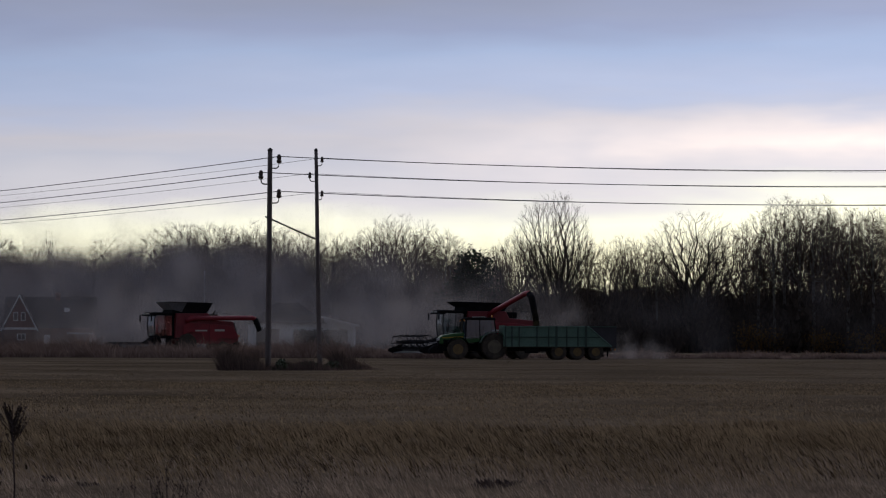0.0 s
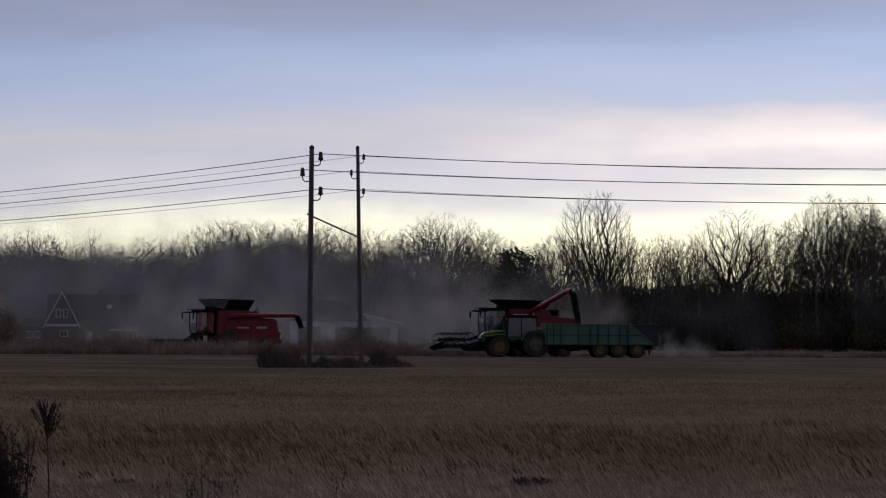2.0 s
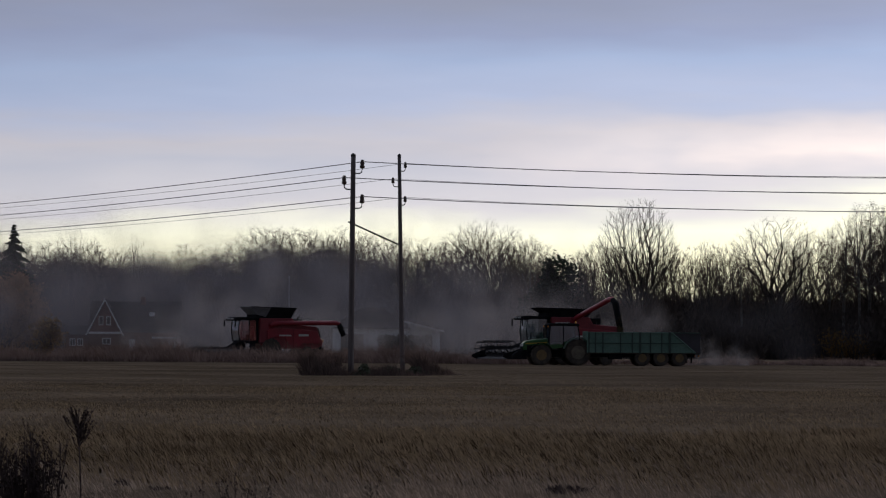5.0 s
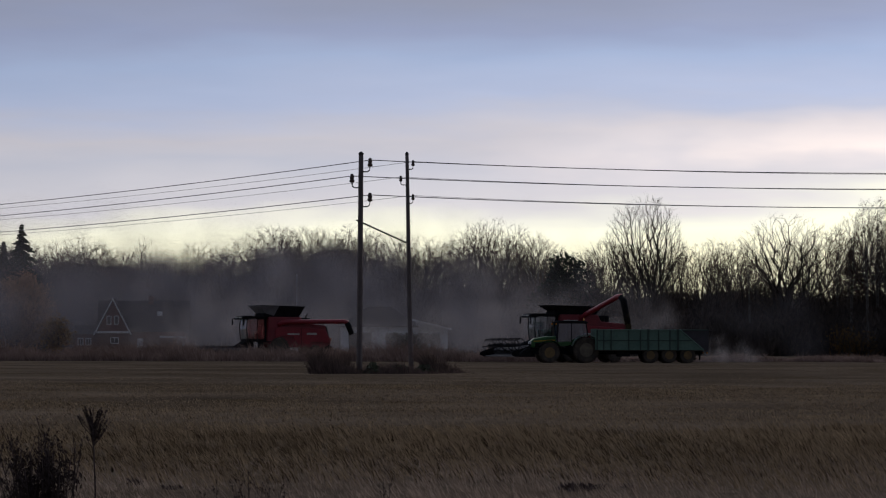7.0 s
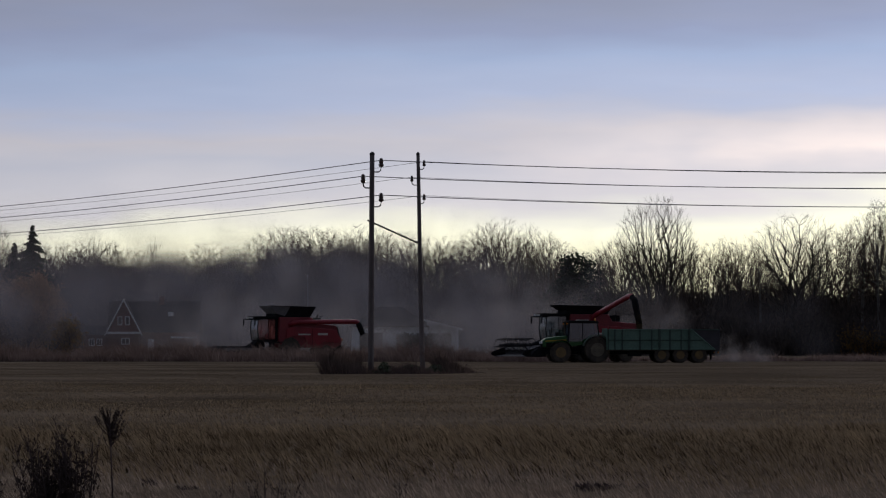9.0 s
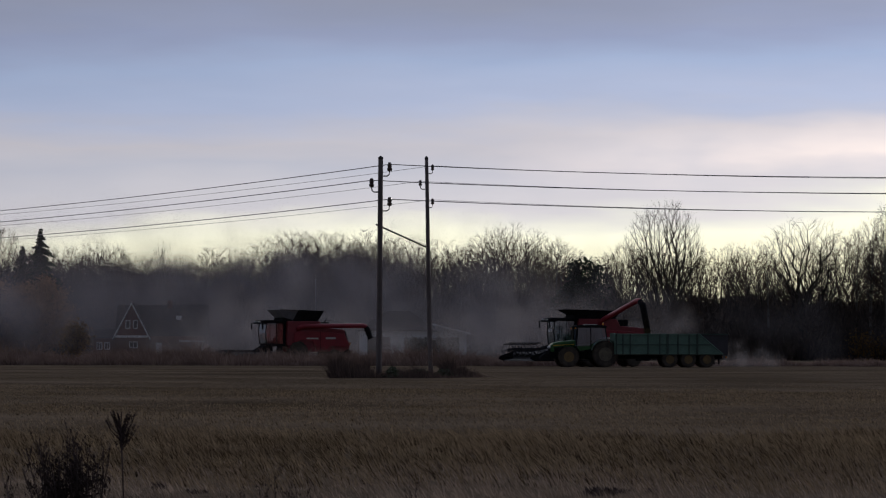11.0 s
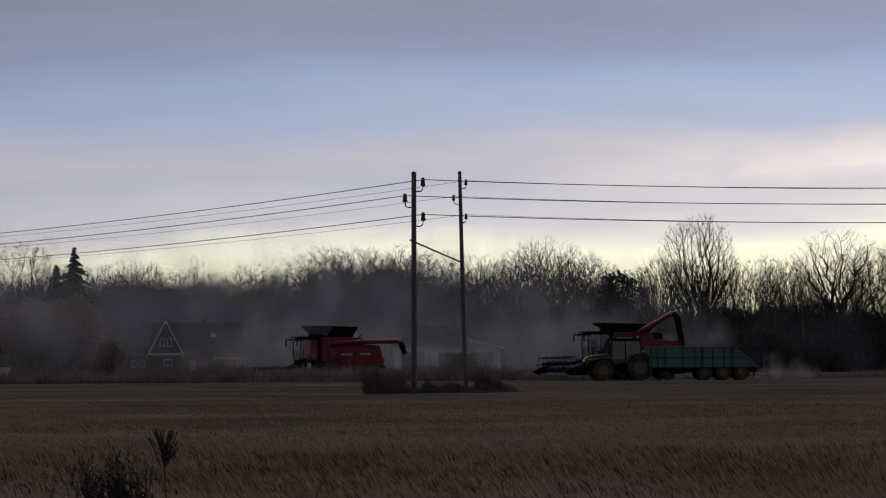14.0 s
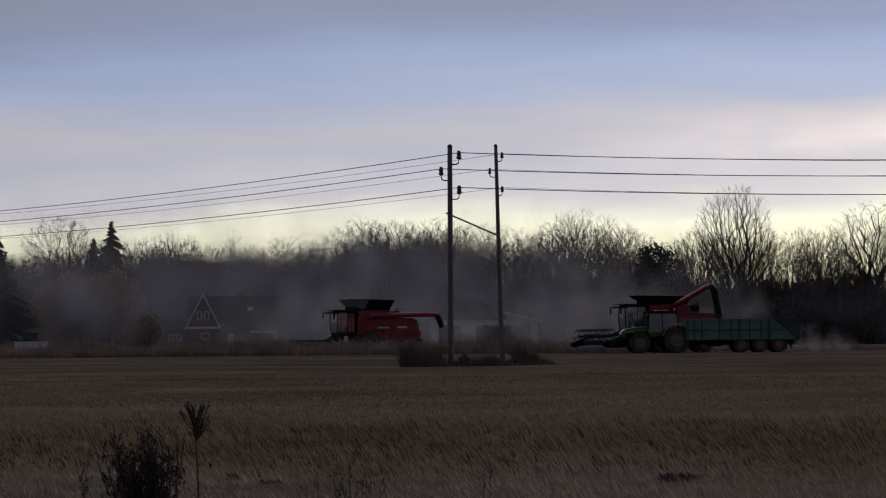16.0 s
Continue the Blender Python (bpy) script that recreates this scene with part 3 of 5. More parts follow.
L_SPRUCE = "dark pointed spruce standing over bare trees"
spruce(-44.17, 470, 16.59, 7.4, 1, L_SPRUCE)
spruce(-47.02, 475, 14.52, 6.4, 2, L_SPRUCE)
spruce(-55.54, 440, 14.94, 7.6, 3, "tall dark spruce with ragged branches")


def leafy(x, y, height, width, count, material, seed, label, name, size=0.22):
    """A shrub or low tree that still holds its withered leaves, in uneven clumps."""
    rng = random.Random(seed)
    t = thing(name, pose(x, y, 0), label, "tree" if height > 5 else "shrub")
    pos, parent, rad = branching(rng, dict(SCRUB, count=int(60 + 22 * height), wide=width / height, tip=0.012), height, height * 0.022)
    wood = Shape()
    for i in range(1, len(pos)):
        wood.tube([pos[parent[i]], pos[i]], [min(rad[parent[i]], rad[i] * 1.5), rad[i]], 4, cap=False)
    part("trunk", wood, BARK, t)
    s = Shape()
    for i in range(count):
        p = Vector(pos[rng.randrange(8, len(pos))]) + Vector((rng.gauss(0, 0.42), rng.gauss(0, 0.42), rng.gauss(0, 0.42)))
        a, b = (Vector((rng.uniform(-1, 1), rng.uniform(-1, 1), rng.uniform(-1, 1))).normalized() * size * rng.uniform(0.5, 1.2) for _ in range(2))
        s.face(p, p + a, p + a + b, p + b)
    part("foliage", s, material, t, "withered clinging leaves", kind="stuff")
    return t


leafy(24.9, 446, 12.2, 3.1, 9000, NEEDLE, 49, "broad dark evergreen with a rounded top before the bare wood", "evergreen_tree", 0.30)
leafy(29.3, 450, 8.2, 2.2, 3500, NEEDLE, 50, "low dark evergreen under bare trees", "evergreen_tree", 0.28)
leafy(-38.72, 408, 8.98, 4.0, 19000, RUSSET, 41, "round tree with withered russet leaves near the house", "russet_tree", 0.17)
leafy(-43.41, 410, 8.69, 3.9, 17000, RUSSET, 42, "round tree with withered russet leaves near the house", "russet_tree", 0.17)
leafy(-33.03, 392, 4.08, 1.6, 1500, AMBER, 43, "low shrub with amber leaves beside the house", "amber_shrub")
for u, d, v, w, n, sd in ((1500, 416, 580, 1.7, 700, 44), (1535, 417, 588, 1.4, 500, 45), (1625, 416, 590, 1.6, 600, 46), (1700, 417, 592, 2.2, 800, 47), (1745, 416, 585, 1.8, 700, 48)):
    leafy(d * (u - 646) / 6385, d, 1.5 + d * (607 - v) / 6385, w, n, AMBER, sd, "sparse shrub with amber leaves under bare trees", "amber_shrub", 0.16)
lone = bare_tree(103, 16.0, 0.32, dict(BROAD, count=1000, low=0.16, wide=0.34, belly=0.55, lump=0.3), "lone leafless tree with a spreading crown by the farm", BARK)
place(lone, -49.21, 458, 20, 1.0, 17.21 / 16.0)
thin = bare_tree(104, 14.0, 0.13, dict(SLIM, count=70, low=0.55, wide=0.11, lead=0.5, fork=0.45, steep=0.8, climb=2.0, fine=2, spray=0.9, tip=0.02), "thin sparse leafless tree rising above the wood", BARK)
place(thin, -30.07, 500, 0, 1.0, 16.46 / 14.0)

# the nearer wood
big = bare_tree(101, 19.0, 0.44, dict(ASH, count=1050, low=0.20, wide=0.25, belly=0.62, lump=0.04, fork=0.16, lead=0.24, steep=0.7, climb=1.8, direct=0.72, bend=0.015, spray=0.85, fine=5, tip=0.015), "tall leafless ash with a domed crown above the wood", BARK)
place(big, 33.55, 425, 30, 1.0, 18.61 / 19.0)
oak = bare_tree(102, 16.0, 0.48, dict(BROAD, count=950, low=0.14, wide=0.36, belly=0.58, lump=0.14, fork=0.18, lead=0.26, bend=0.06, direct=0.62, fine=6, tip=0.014), "wide leafless oak with crooked limbs", BARK)
place(oak, 49.47, 420, 80, 1.12, 16.56 / 16.0)


def near_wood():
    rng = random.Random(21)
    rows = [("ash", 1245, 428, 432), ("ash", 1275, 432, 425), ("broad", 1310, 440, 440), ("slim", 1440, 430, 405), ("broad", 1465, 436, 415), ("slim", 1490, 426, 400), ("slim", 1515, 420, 378),
            ("slim", 1545, 418, 354), ("slim", 1562, 424, 352), ("slim", 1590, 420, 360), ("slim", 1615, 418, 352), ("slim", 1632, 425, 350), ("ash", 1655, 430, 385), ("slim", 1676, 419, 365),
            ("slim", 1700, 424, 372), ("slim", 1722, 418, 362), ("slim", 1745, 425, 366), ("ash", 1570, 440, 392), ("ash", 1610, 445, 395), ("broad", 1700, 442, 390), ("ash", 1080, 440, 425),
            ("broad", 1110, 445, 432), ("ash", 1050, 450, 440), ("ash", 1200, 446, 440), ("slim", 1335, 426, 425), ("slim", 1770, 420, 362), ("slim", 1800, 424, 368)]
    for kind, u, d, v in rows:
        h = 1.5 + d * (607 - v) / 6385
        p = PROTO[kind][rng.randrange(4)]
        k = h / (16.0 if kind == "slim" else 14.0)
        plant(p, d * (u - 646) / 6385, d, rng.uniform(0, 360), k * rng.uniform(0.85, 1.05), k)
    for i in range(46):
        x = rng.uniform(26, 92)
        plant(PROTO["scrub"][i % 3], x, rng.uniform(421, 440), rng.uniform(0, 360), rng.uniform(0.8, 1.2), rng.uniform(0.7, 1.3))


near_wood()
for p in HOME:      # the first of each kind stands at the back of the wood
    i = HOME.index(p)
    place(p, -70 + 10.8 * i, 590, 40 * i, 1.0, 1.0)


# ---- farm machines ----
RED = mat("red_machine_paint", (0.19, 0.011, 0.020), (0.30, 0.017, 0.031), 1.1, 0.42, bump=0.08)
DARKRED = mat("dusty_dark_red_paint", (0.15, 0.016, 0.024), (0.25, 0.026, 0.036), 1.3, 0.5, bump=0.05)
DUSKSTEEL = mat("dusty_dark_steel", (0.035, 0.034, 0.042), (0.062, 0.058, 0.066), 1.5, 0.7, bump=0.1)
BLACKPL = mat("black_plastic", (0.010, 0.010, 0.011), (0.024, 0.024, 0.026), 2, 0.85)
RUBBER = mat("dusty_tyre_rubber", (0.042, 0.037, 0.033), (0.110, 0.092, 0.075), 2.5, 0.9, bump=0.4)
MUDDY = mat("muddy_steel", (0.05, 0.045, 0.04), (0.12, 0.10, 0.08), 2, 0.7, 0.3)
# trailer green darkened, so that rib shading is put into the colour
TRDARK = mat("dark_green_rib_shade", (0.022, 0.045, 0.036), (0.045, 0.08, 0.062), 1.2, 0.6)
GREEN = mat("green_tractor_paint", (0.016, 0.075, 0.018), (0.034, 0.14, 0.03), 0.8, 0.35, bump=0.05)
TRGREEN = mat("faded_green_trailer_paint", (0.075, 0.150, 0.118), (0.135, 0.230, 0.180), 0.9, 0.6, bump=0.15)
DUSTGREEN = mat("dusty_green_paint", (0.06, 0.10, 0.07), (0.13, 0.17, 0.13), 1.2, 0.5, bump=0.1)
YELLOW = mat("yellow_rim_paint", (0.40, 0.26, 0.02), (0.55, 0.38, 0.04), 2, 0.5)
OCHRE = mat("muddy_yellow_rim", (0.12, 0.080, 0.036), (0.23, 0.150, 0.055), 3, 0.7)
GREYRIM = mat("dusty_grey_rim", (0.10, 0.085, 0.06), (0.20, 0.17, 0.12), 3, 0.7)
CREAM = mat("cream_decal", (0.45, 0.42, 0.38), (0.55, 0.52, 0.48), 3, 0.5, bump=0)
GRAIN = mat("falling_grain", (0.05, 0.038, 0.02), (0.11, 0.085, 0.05), 5, 0.9, isl=0.3)
LAMPGLASS = mat("lamp_glass", (0.55, 0.56, 0.58), (0.7, 0.7, 0.72), 5, 0.15, bump=0)
AMBERLENS = mat("amber_lens", (0.7, 0.25, 0.02), (0.8, 0.3, 0.03), 5, 0.25, bump=0)
GREYTANK = mat("grey_tank_cover", (0.12, 0.12, 0.13), (0.20, 0.20, 0.21), 2, 0.6)


def glass(name, tint, gloss=0.12):
    m = bpy.data.materials.new(name)
    m.use_nodes = True
    N, L = m.node_tree.nodes, m.node_tree.links
    N.clear()
    t, g, mx, o = (N.new("ShaderNode" + k) for k in ("BsdfTransparent", "BsdfGlossy", "MixShader", "OutputMaterial"))
    t.inputs[0].default_value, g.inputs["Roughness"].default_value = (*tint, 1), 0.04
    mx.inputs[0].default_value = gloss
    for a, b in ((t.outputs[0], mx.inputs[1]), (g.outputs[0], mx.inputs[2]), (mx.outputs[0], o.inputs[0])):
        L.new(a, b)
    return m


CABGLASS = glass("tinted_cab_glass", (0.84, 0.89, 0.90), 0.18)


BLUEGLASS = glass("blue_cab_glass", (0.55, 0.66, 0.74), 0.26)


def pane(name, outline, y, parent, thick=0.012, material=CABGLASS):
    ob = part(name, Shape().prism(outline, y, y + thick), material, parent, "tinted cab glass")
    ob.visible_shadow = False
    return ob


def wheel(parent, x, y, r, w, rim_mat, rim_label, lugs=22, rim=0.58, name="wheel"):
    """A lugged tyre on a dished rim; y is the middle of its width."""
    h = w / 2
    prof = [(r * rim, -h * 0.9), (r * 0.80, -h), (r * 0.93, -h * 0.92), (r * 0.965, -h * 0.6), (r * 0.965, h * 0.6), (r * 0.93, h * 0.92), (r * 0.80, h), (r * rim, h * 0.9)]
    tyre = Shape().turned((x, y, r), prof, 32, cap=False)
    for i in range(lugs):
        for sgn in (-1, 1):
            a = 2 * math.pi * (i + (0.5 if sgn > 0 else 0)) / lugs
            for da, y0, y1 in ((0.0, 0.0, 0.55), (0.09, 0.55, 1.0)):
                c, s = math.cos(a + da), math.sin(a + da)
                t = (-s * 0.035 * r * 1.3, c * 0.035 * r * 1.3)
                r0, r1 = r * 0.93, r * (1.0 if y1 < 0.9 else 0.985)
                q = []
                for rr in (r0, r1):
                    for yy in (y0, y1):
                        for k in (-1, 1):
                            q.append((x + rr * c + k * t[0], y + sgn * yy * h, r + rr * s + k * t[1]))
                n = len(tyre.v)
                tyre.v += q
                tyre.f += [(n + a_, n + b_, n + c_, n + d_) for a_, b_, c_, d_ in ((4, 5, 7, 6), (0, 1, 5, 4), (2, 3, 7, 6), (0, 2, 6, 4), (1, 3, 7, 5))]
    t = part(name, tyre, RUBBER, parent, "lugged dusty tyre")
    f = r * rim
    dish = [(f, -h * 0.88), (f * 0.93, -h * 0.90), (f * 0.86, -h * 0.55), (f * 0.5, -h * 0.42), (f * 0.42, -h * 0.62), (f * 0.22, -h * 0.70), (f * 0.2, h * 0.6), (f * 0.86, h * 0.6), (f, h * 0.88)]
    rm = part("rim", Shape().turned((x, y, r), dish, 24), rim_mat, t, rim_label)
    return t


def combine_header(machine, x, width, lift):
    """Cutting platform with its auger, end dividers and a spidered pick-up reel."""
    h = width / 2
    trough = Shape().prism([(x - 0.85, lift), (x + 0.55, lift + 0.02), (x + 0.75, lift + 0.95), (x + 0.62, lift + 0.97), (x + 0.42, lift + 0.25), (x - 0.85, lift + 0.06)], -h, h)
    hd = part("header", trough, DUSKSTEEL, machine, "wide dusty cutting header")
    part("feed_auger", Shape().tube([(x + 0.1, -h + 0.1, lift + 0.42), (x + 0.1, h - 0.1, lift + 0.42)], 0.26, 12), DUSKSTEEL, hd)
    for y0 in (-h - 0.08, h):
        s = Shape().prism([(x - 1.35, lift + 0.16), (x - 0.9, lift - 0.02), (x + 0.7, lift), (x + 0.75, lift + 0.8), (x + 0.3, lift + 0.85), (x - 0.6, lift + 0.55), (x - 1.2, lift + 0.36)], y0, y0 + 0.08)
        part("end_divider", s, BLACKPL, hd, "dark pointed crop divider", bevel=0.02)
    c, rr = (x - 0.55, lift + (0.85 if lift > 0.3 else 0.6)), 0.54
    part("reel_shaft", Shape().tube([(c[0], -h, c[1]), (c[0], h, c[1])], 0.07, 8), BLACKPL, hd)
    for k in range(6):
        a = k * math.pi / 3 + 0.2
        p = (c[0] + rr * math.cos(a), c[1] + rr * math.sin(a))
        s = Shape().tube([(p[0], -h + 0.05, p[1]), (p[0], h - 0.05, p[1])], 0.035, 6)
        n = int(width / 0.5)
        for i in range(n):
            y = -h + 0.2 + i * (width - 0.4) / (n - 1)
            s.face((p[0], y - 0.012, p[1]), (p[0], y + 0.012, p[1]), (p[0] - 0.05, y, p[1] - 0.28))
        part("reel_bat", s, BLACKPL, hd, "tined reel bat")
    for i in range(6):
        y = -h + 0.08 + i * (width - 0.16) / 5
        rim = [(c[0] + rr * math.cos(k * math.pi / 3 + 0.2), y, c[1] + rr * math.sin(k * math.pi / 3 + 0.2)) for k in range(6)]
        hub = (c[0], y, c[1])
        s = Shape().tube(rim + [rim[0], hub, rim[1], hub, rim[2], hub, rim[3], hub, rim[4], hub, rim[5]], 0.034, 5)
        part("reel_spider", s, BLACKPL, hd, "six-armed reel spider")
    for y in (-h + 0.02, h - 0.02):
        part("reel_arm", Shape().tube([(x + 0.65, y, lift + 1.0), (c[0], y, c[1] + 0.02)], 0.05, 6), BLACKPL, hd)
    part("feeder_house", Shape().prism([(x + 0.6, lift + 0.1), (x + 2.6, 1.15), (x + 2.6, 2.0), (x + 0.7, lift + 0.9)], -0.65, 0.65), BLACKPL, machine, "sloping dark feeder house", bevel=0.02)
    return hd


def combine_harvester(m, label, unloading, header_lift, header_width):
    """Faces -x; the cab's front glass stands at x = 0; the body is 3 m wide."""
    t = thing("combine_harvester", m, label, "combine harvester", "harvesters at work in the field")
    W = 1.5
    body = Shape().prism([(2.0, 1.45), (2.6, 1.05), (7.6, 1.05), (8.3, 1.35), (8.35, 1.75), (8.05, 2.1), (7.75, 2.95), (5.6, 3.12), (5.3, 3.65), (2.05, 3.65)], -W + 0.12, W - 0.12)
    part("body", body, DARKRED, t, "red sheet-metal body", bevel=0.05)
    for y0, y1 in ((-W, -W + 0.10), (W - 0.10, W)):
        s = Shape().prism([(2.7, 1.75), (3.3, 2.05), (4.5, 2.0), (4.9, 1.2), (5.9, 1.15), (6.3, 1.55), (7.3, 1.5), (8.1, 1.45), (8.2, 1.8), (7.7, 2.55), (6.2, 2.72), (3.2, 2.85), (2.7, 2.6)], y0, y1)
        part("side_panel", s, RED, t, "curved red side shield", bevel=0.04)
    part("panel_seam", Shape().box(5.28, 5.31, -W - 0.006, -W + 0.02, 1.25, 2.72), BLACKPL, t)
    part("decal", Shape().box(3.9, 5.1, -W - 0.008, -W + 0.01, 2.13, 2.25), CREAM, t, "pale plain lettering bar")
    part("decal", Shape().box(5.85, 6.85, -W - 0.008, -W + 0.01, 2.13, 2.30), CREAM, t, "pale plain lettering bar")
    # grain tank with its folding extensions
    ext, drop = Shape(), 0.28 if unloading else 0.0
    ext.face((2.6, -1.2, 3.62), (5.15, -1.2, 3.62), (5.65, -1.5, 4.52 - drop), (3.1, -1.5, 4.58 - drop))
    ext.face((5.15, -1.2, 3.62), (5.15, 1.2, 3.62), (5.65, 1.5, 4.52 - drop), (5.65, -1.5, 4.52 - drop))
    ext.face((5.15, 1.2, 3.62), (2.6, 1.2, 3.62), (3.1, 1.5, 4.58 - drop), (5.65, 1.5, 4.52 - drop))
    ext.face((2.6, 1.2, 3.62), (2.6, -1.2, 3.62), (3.1, -1.5, 4.58 - drop), (3.1, 1.5, 4.58 - drop))
    e = part("tank_extension", ext, BLACKPL, t, "black flared grain tank extension")
    e.modifiers.new("sheet", "SOLIDIFY").thickness = 0.04
    cov = Shape()
    cov.face((1.75, -1.2, 3.95), (2.75, -1.2, 3.72), (3.1, -1.45, 4.55 - drop), (1.05, -1.45, 4.62 - drop))
    cov.face((1.75, 1.2, 3.95), (1.75, -1.2, 3.95), (1.05, -1.45, 4.62 - drop), (1.05, 1.45, 4.62 - drop))
    cov.face((2.75, 1.2, 3.72), (1.75, 1.2, 3.95), (1.05, 1.45, 4.62 - drop), (3.1, 1.45, 4.55 - drop))
    e = part("tank_cover", cov, BLACKPL if unloading else GREYTANK, t, "black front tank cover" if unloading else "grey translucent front tank cover")
    e.modifiers.new("sheet", "SOLIDIFY").thickness = 0.03
    part("tank_rail", Shape().tube([(1.05, -1.45, 4.62 - drop), (3.1, -1.5, 4.58 - drop), (5.65, -1.5, 4.52 - drop)], 0.03, 6), BLACKPL, t)
    part("tank_shoulder", Shape().prism([(1.6, 3.66), (2.7, 3.62), (2.7, 3.75), (1.75, 3.98)], -1.2, 1.2), BLACKPL, t)
    part("engine_deck", Shape().box(5.35, 6.35, -1.1, 1.1, 3.1, 3.58), BLACKPL, t, "dark engine cover", bevel=0.04)
    part("exhaust", Shape().tube([(6.6, 0.6, 3.0), (6.6, 0.6, 3.75), (6.75, 0.6, 3.9)], 0.07, 8), MUDDY, t, "sooty exhaust pipe")
    part("deck_rail", Shape().tube([(5.9, -1.3, 3.1), (5.9, -1.3, 3.75), (7.5, -1.3, 3.6), (7.5, -1.3, 2.95)], 0.022, 6), IRON, t)
    part("rear_hood", Shape().prism([(7.3, 2.0), (8.3, 1.9), (8.0, 2.85), (7.35, 2.95)], -1.15, 1.15), BLACKPL, t, "black straw hood", bevel=0.03)
    part("straw_chopper", Shape().prism([(7.6, 0.85), (8.5, 0.75), (8.6, 1.1), (8.2, 1.45), (7.6, 1.4)], -1.1, 1.1), BLACKPL, t, bevel=0.03)
    part("rear_lamp", Shape().box(8.32, 8.40, -1.35, -1.15, 1.65, 1.85), AMBERLENS, t)
    # cab
    cab = part("cab", Shape().prism([(0.25, 1.55), (2.0, 1.55), (2.0, 1.75), (0.12, 1.75)], -0.95, 0.95), BLACKPL, t, "glazed operator cab", bevel=0.02)
    part("roof", Shape().prism([(-0.42, 3.52), (2.05, 3.48), (2.05, 3.70), (0.0, 3.74), (-0.38, 3.66)], -1.05, 1.05), BLACKPL, cab, "dark dusty cab roof", bevel=0.04)
    part("visor", Shape().box(-0.46, 0.25, -1.06, 1.06, 3.42, 3.53), BLACKPL, cab)
    for y in (-0.95, 0.90):
        part("front_pillar", Shape().tube([(0.14, y + 0.025, 1.7), (0.02, y + 0.025, 2.6), (0.10, y + 0.025, 3.5)], 0.045, 6), BLACKPL, cab)
        part("rear_pillar", Shape().box(1.78, 2.0, y, y + 0.05, 1.7, 3.5), BLACKPL, cab)
        part("door_pillar", Shape().tube([(1.05, y + 0.025, 1.7), (1.12, y + 0.025, 3.5)], 0.03, 6), BLACKPL, cab)
        pane("side_glass", [(0.18, 1.76), (1.78, 1.76), (1.78, 3.48), (0.14, 3.48), (0.06, 2.6)], y + 0.02, cab)
    s = Shape()
    s.face((0.13, -0.9, 1.76), (0.03, -0.9, 2.6), (0.03, 0.9, 2.6), (0.13, 0.9, 1.76))
    s.face((0.03, -0.9, 2.6), (0.11, -0.9, 3.48), (0.11, 0.9, 3.48), (0.03, 0.9, 2.6))
    w = part("windscreen", s, CABGLASS, cab, "curved tinted windscreen")
    w.visible_shadow = False
    part("rear_wall", Shape().box(1.9, 2.0, -0.9, 0.9, 1.7, 3.5), BLACKPL, cab)
    part("seat", Shape().prism([(1.2, 1.75), (1.75, 1.75), (1.85, 2.9), (1.6, 2.95), (1.5, 2.3), (1.2, 2.25)], -0.3, 0.3), BLACKPL, cab, "dark operator seat", bevel=0.05)
    part("steering_column", Shape().tube([(0.75, 0, 1.7), (0.62, 0, 2.5)], 0.05, 8), BLACKPL, cab)
    for sgn in (-1, 1):
        part("mirror_arm", Shape().tube([(-0.25, sgn * 1.0, 3.55), (-0.45, sgn * 1.45, 3.5)], 0.025, 6), BLACKPL, cab)
        part("mirror", Shape().box(-0.52, -0.44, sgn * 1.45 - 0.13, sgn * 1.45 + 0.13, 2.95, 3.5), BLACKPL, cab, "black wing mirror", bevel=0.03)
    for y in (-0.7, -0.3, 0.3, 0.7):
        part("work_lamp", Shape().box(-0.49, -0.44, y - 0.1, y + 0.1, 3.54, 3.64), LAMPGLASS, cab)
    part("ladder", Shape().box(0.95, 1.5, -1.45, -1.35, 0.55, 1.6), BLACKPL, t)
    part("platform", Shape().box(0.3, 2.6, -1.45, -0.95, 1.5, 1.58), BLACKPL, t)
    part("platform_rail", Shape().tube([(0.35, -1.42, 1.55), (0.3, -1.42, 2.5), (0.9, -1.42, 2.5), (0.95, -1.42, 1.55)], 0.02, 6), IRON, t)
    # unloading auger
    if unloading:
        pts = [(3.9, -1.2, 2.9), (3.9, -1.4, 3.4), (4.1, -1.9, 3.65), (5.45, -6.0, 4.95), (5.6, -6.35, 4.95), (5.75, -6.65, 4.65)]
    else:
        pts = [(3.0, -1.35, 2.95), (3.4, -1.55, 3.18), (4.2, -1.62, 3.24), (9.6, -1.62, 3.28), (9.85, -1.62, 3.2), (10.0, -1.62, 2.95)]
    a = part("unloading_auger", Shape().tube(pts, [0.2, 0.22, 0.2, 0.2, 0.22, 0.2], 12), RED, t, "red unloading auger tube", smooth=True)
    p, q = Vector(pts[-2]), Vector(pts[-1])
    d = Vector((0.34, -0.1, -1.75)) if unloading else Vector((0.35, 0, -0.75))
    part("spout", Shape().tube([p, q, q + d * 0.6, q + d], [0.235, 0.27, 0.25, 0.24], 12), BLACKPL, a, "black rubber spout", smooth=True)
    for y in (-1.25, 1.25):
        wheel(t, 3.1, y, 0.98, 0.75, MUDDY, "dusty grey rim", 20, 0.5)
        wheel(t, 6.75, y * 0.92, 0.66, 0.5, MUDDY, "dusty grey rim", 16, 0.5)
    part("axle", Shape().tube([(3.1, -1.1, 0.98), (3.1, 1.1, 0.98)], 0.2, 8), BLACKPL, t)
    part("rear_axle", Shape().tube([(6.75, -1.0, 0.66), (6.75, 1.0, 0.66)], 0.14, 8), BLACKPL, t)
    combine_header(t, -1.75, header_width, header_lift)
    return t


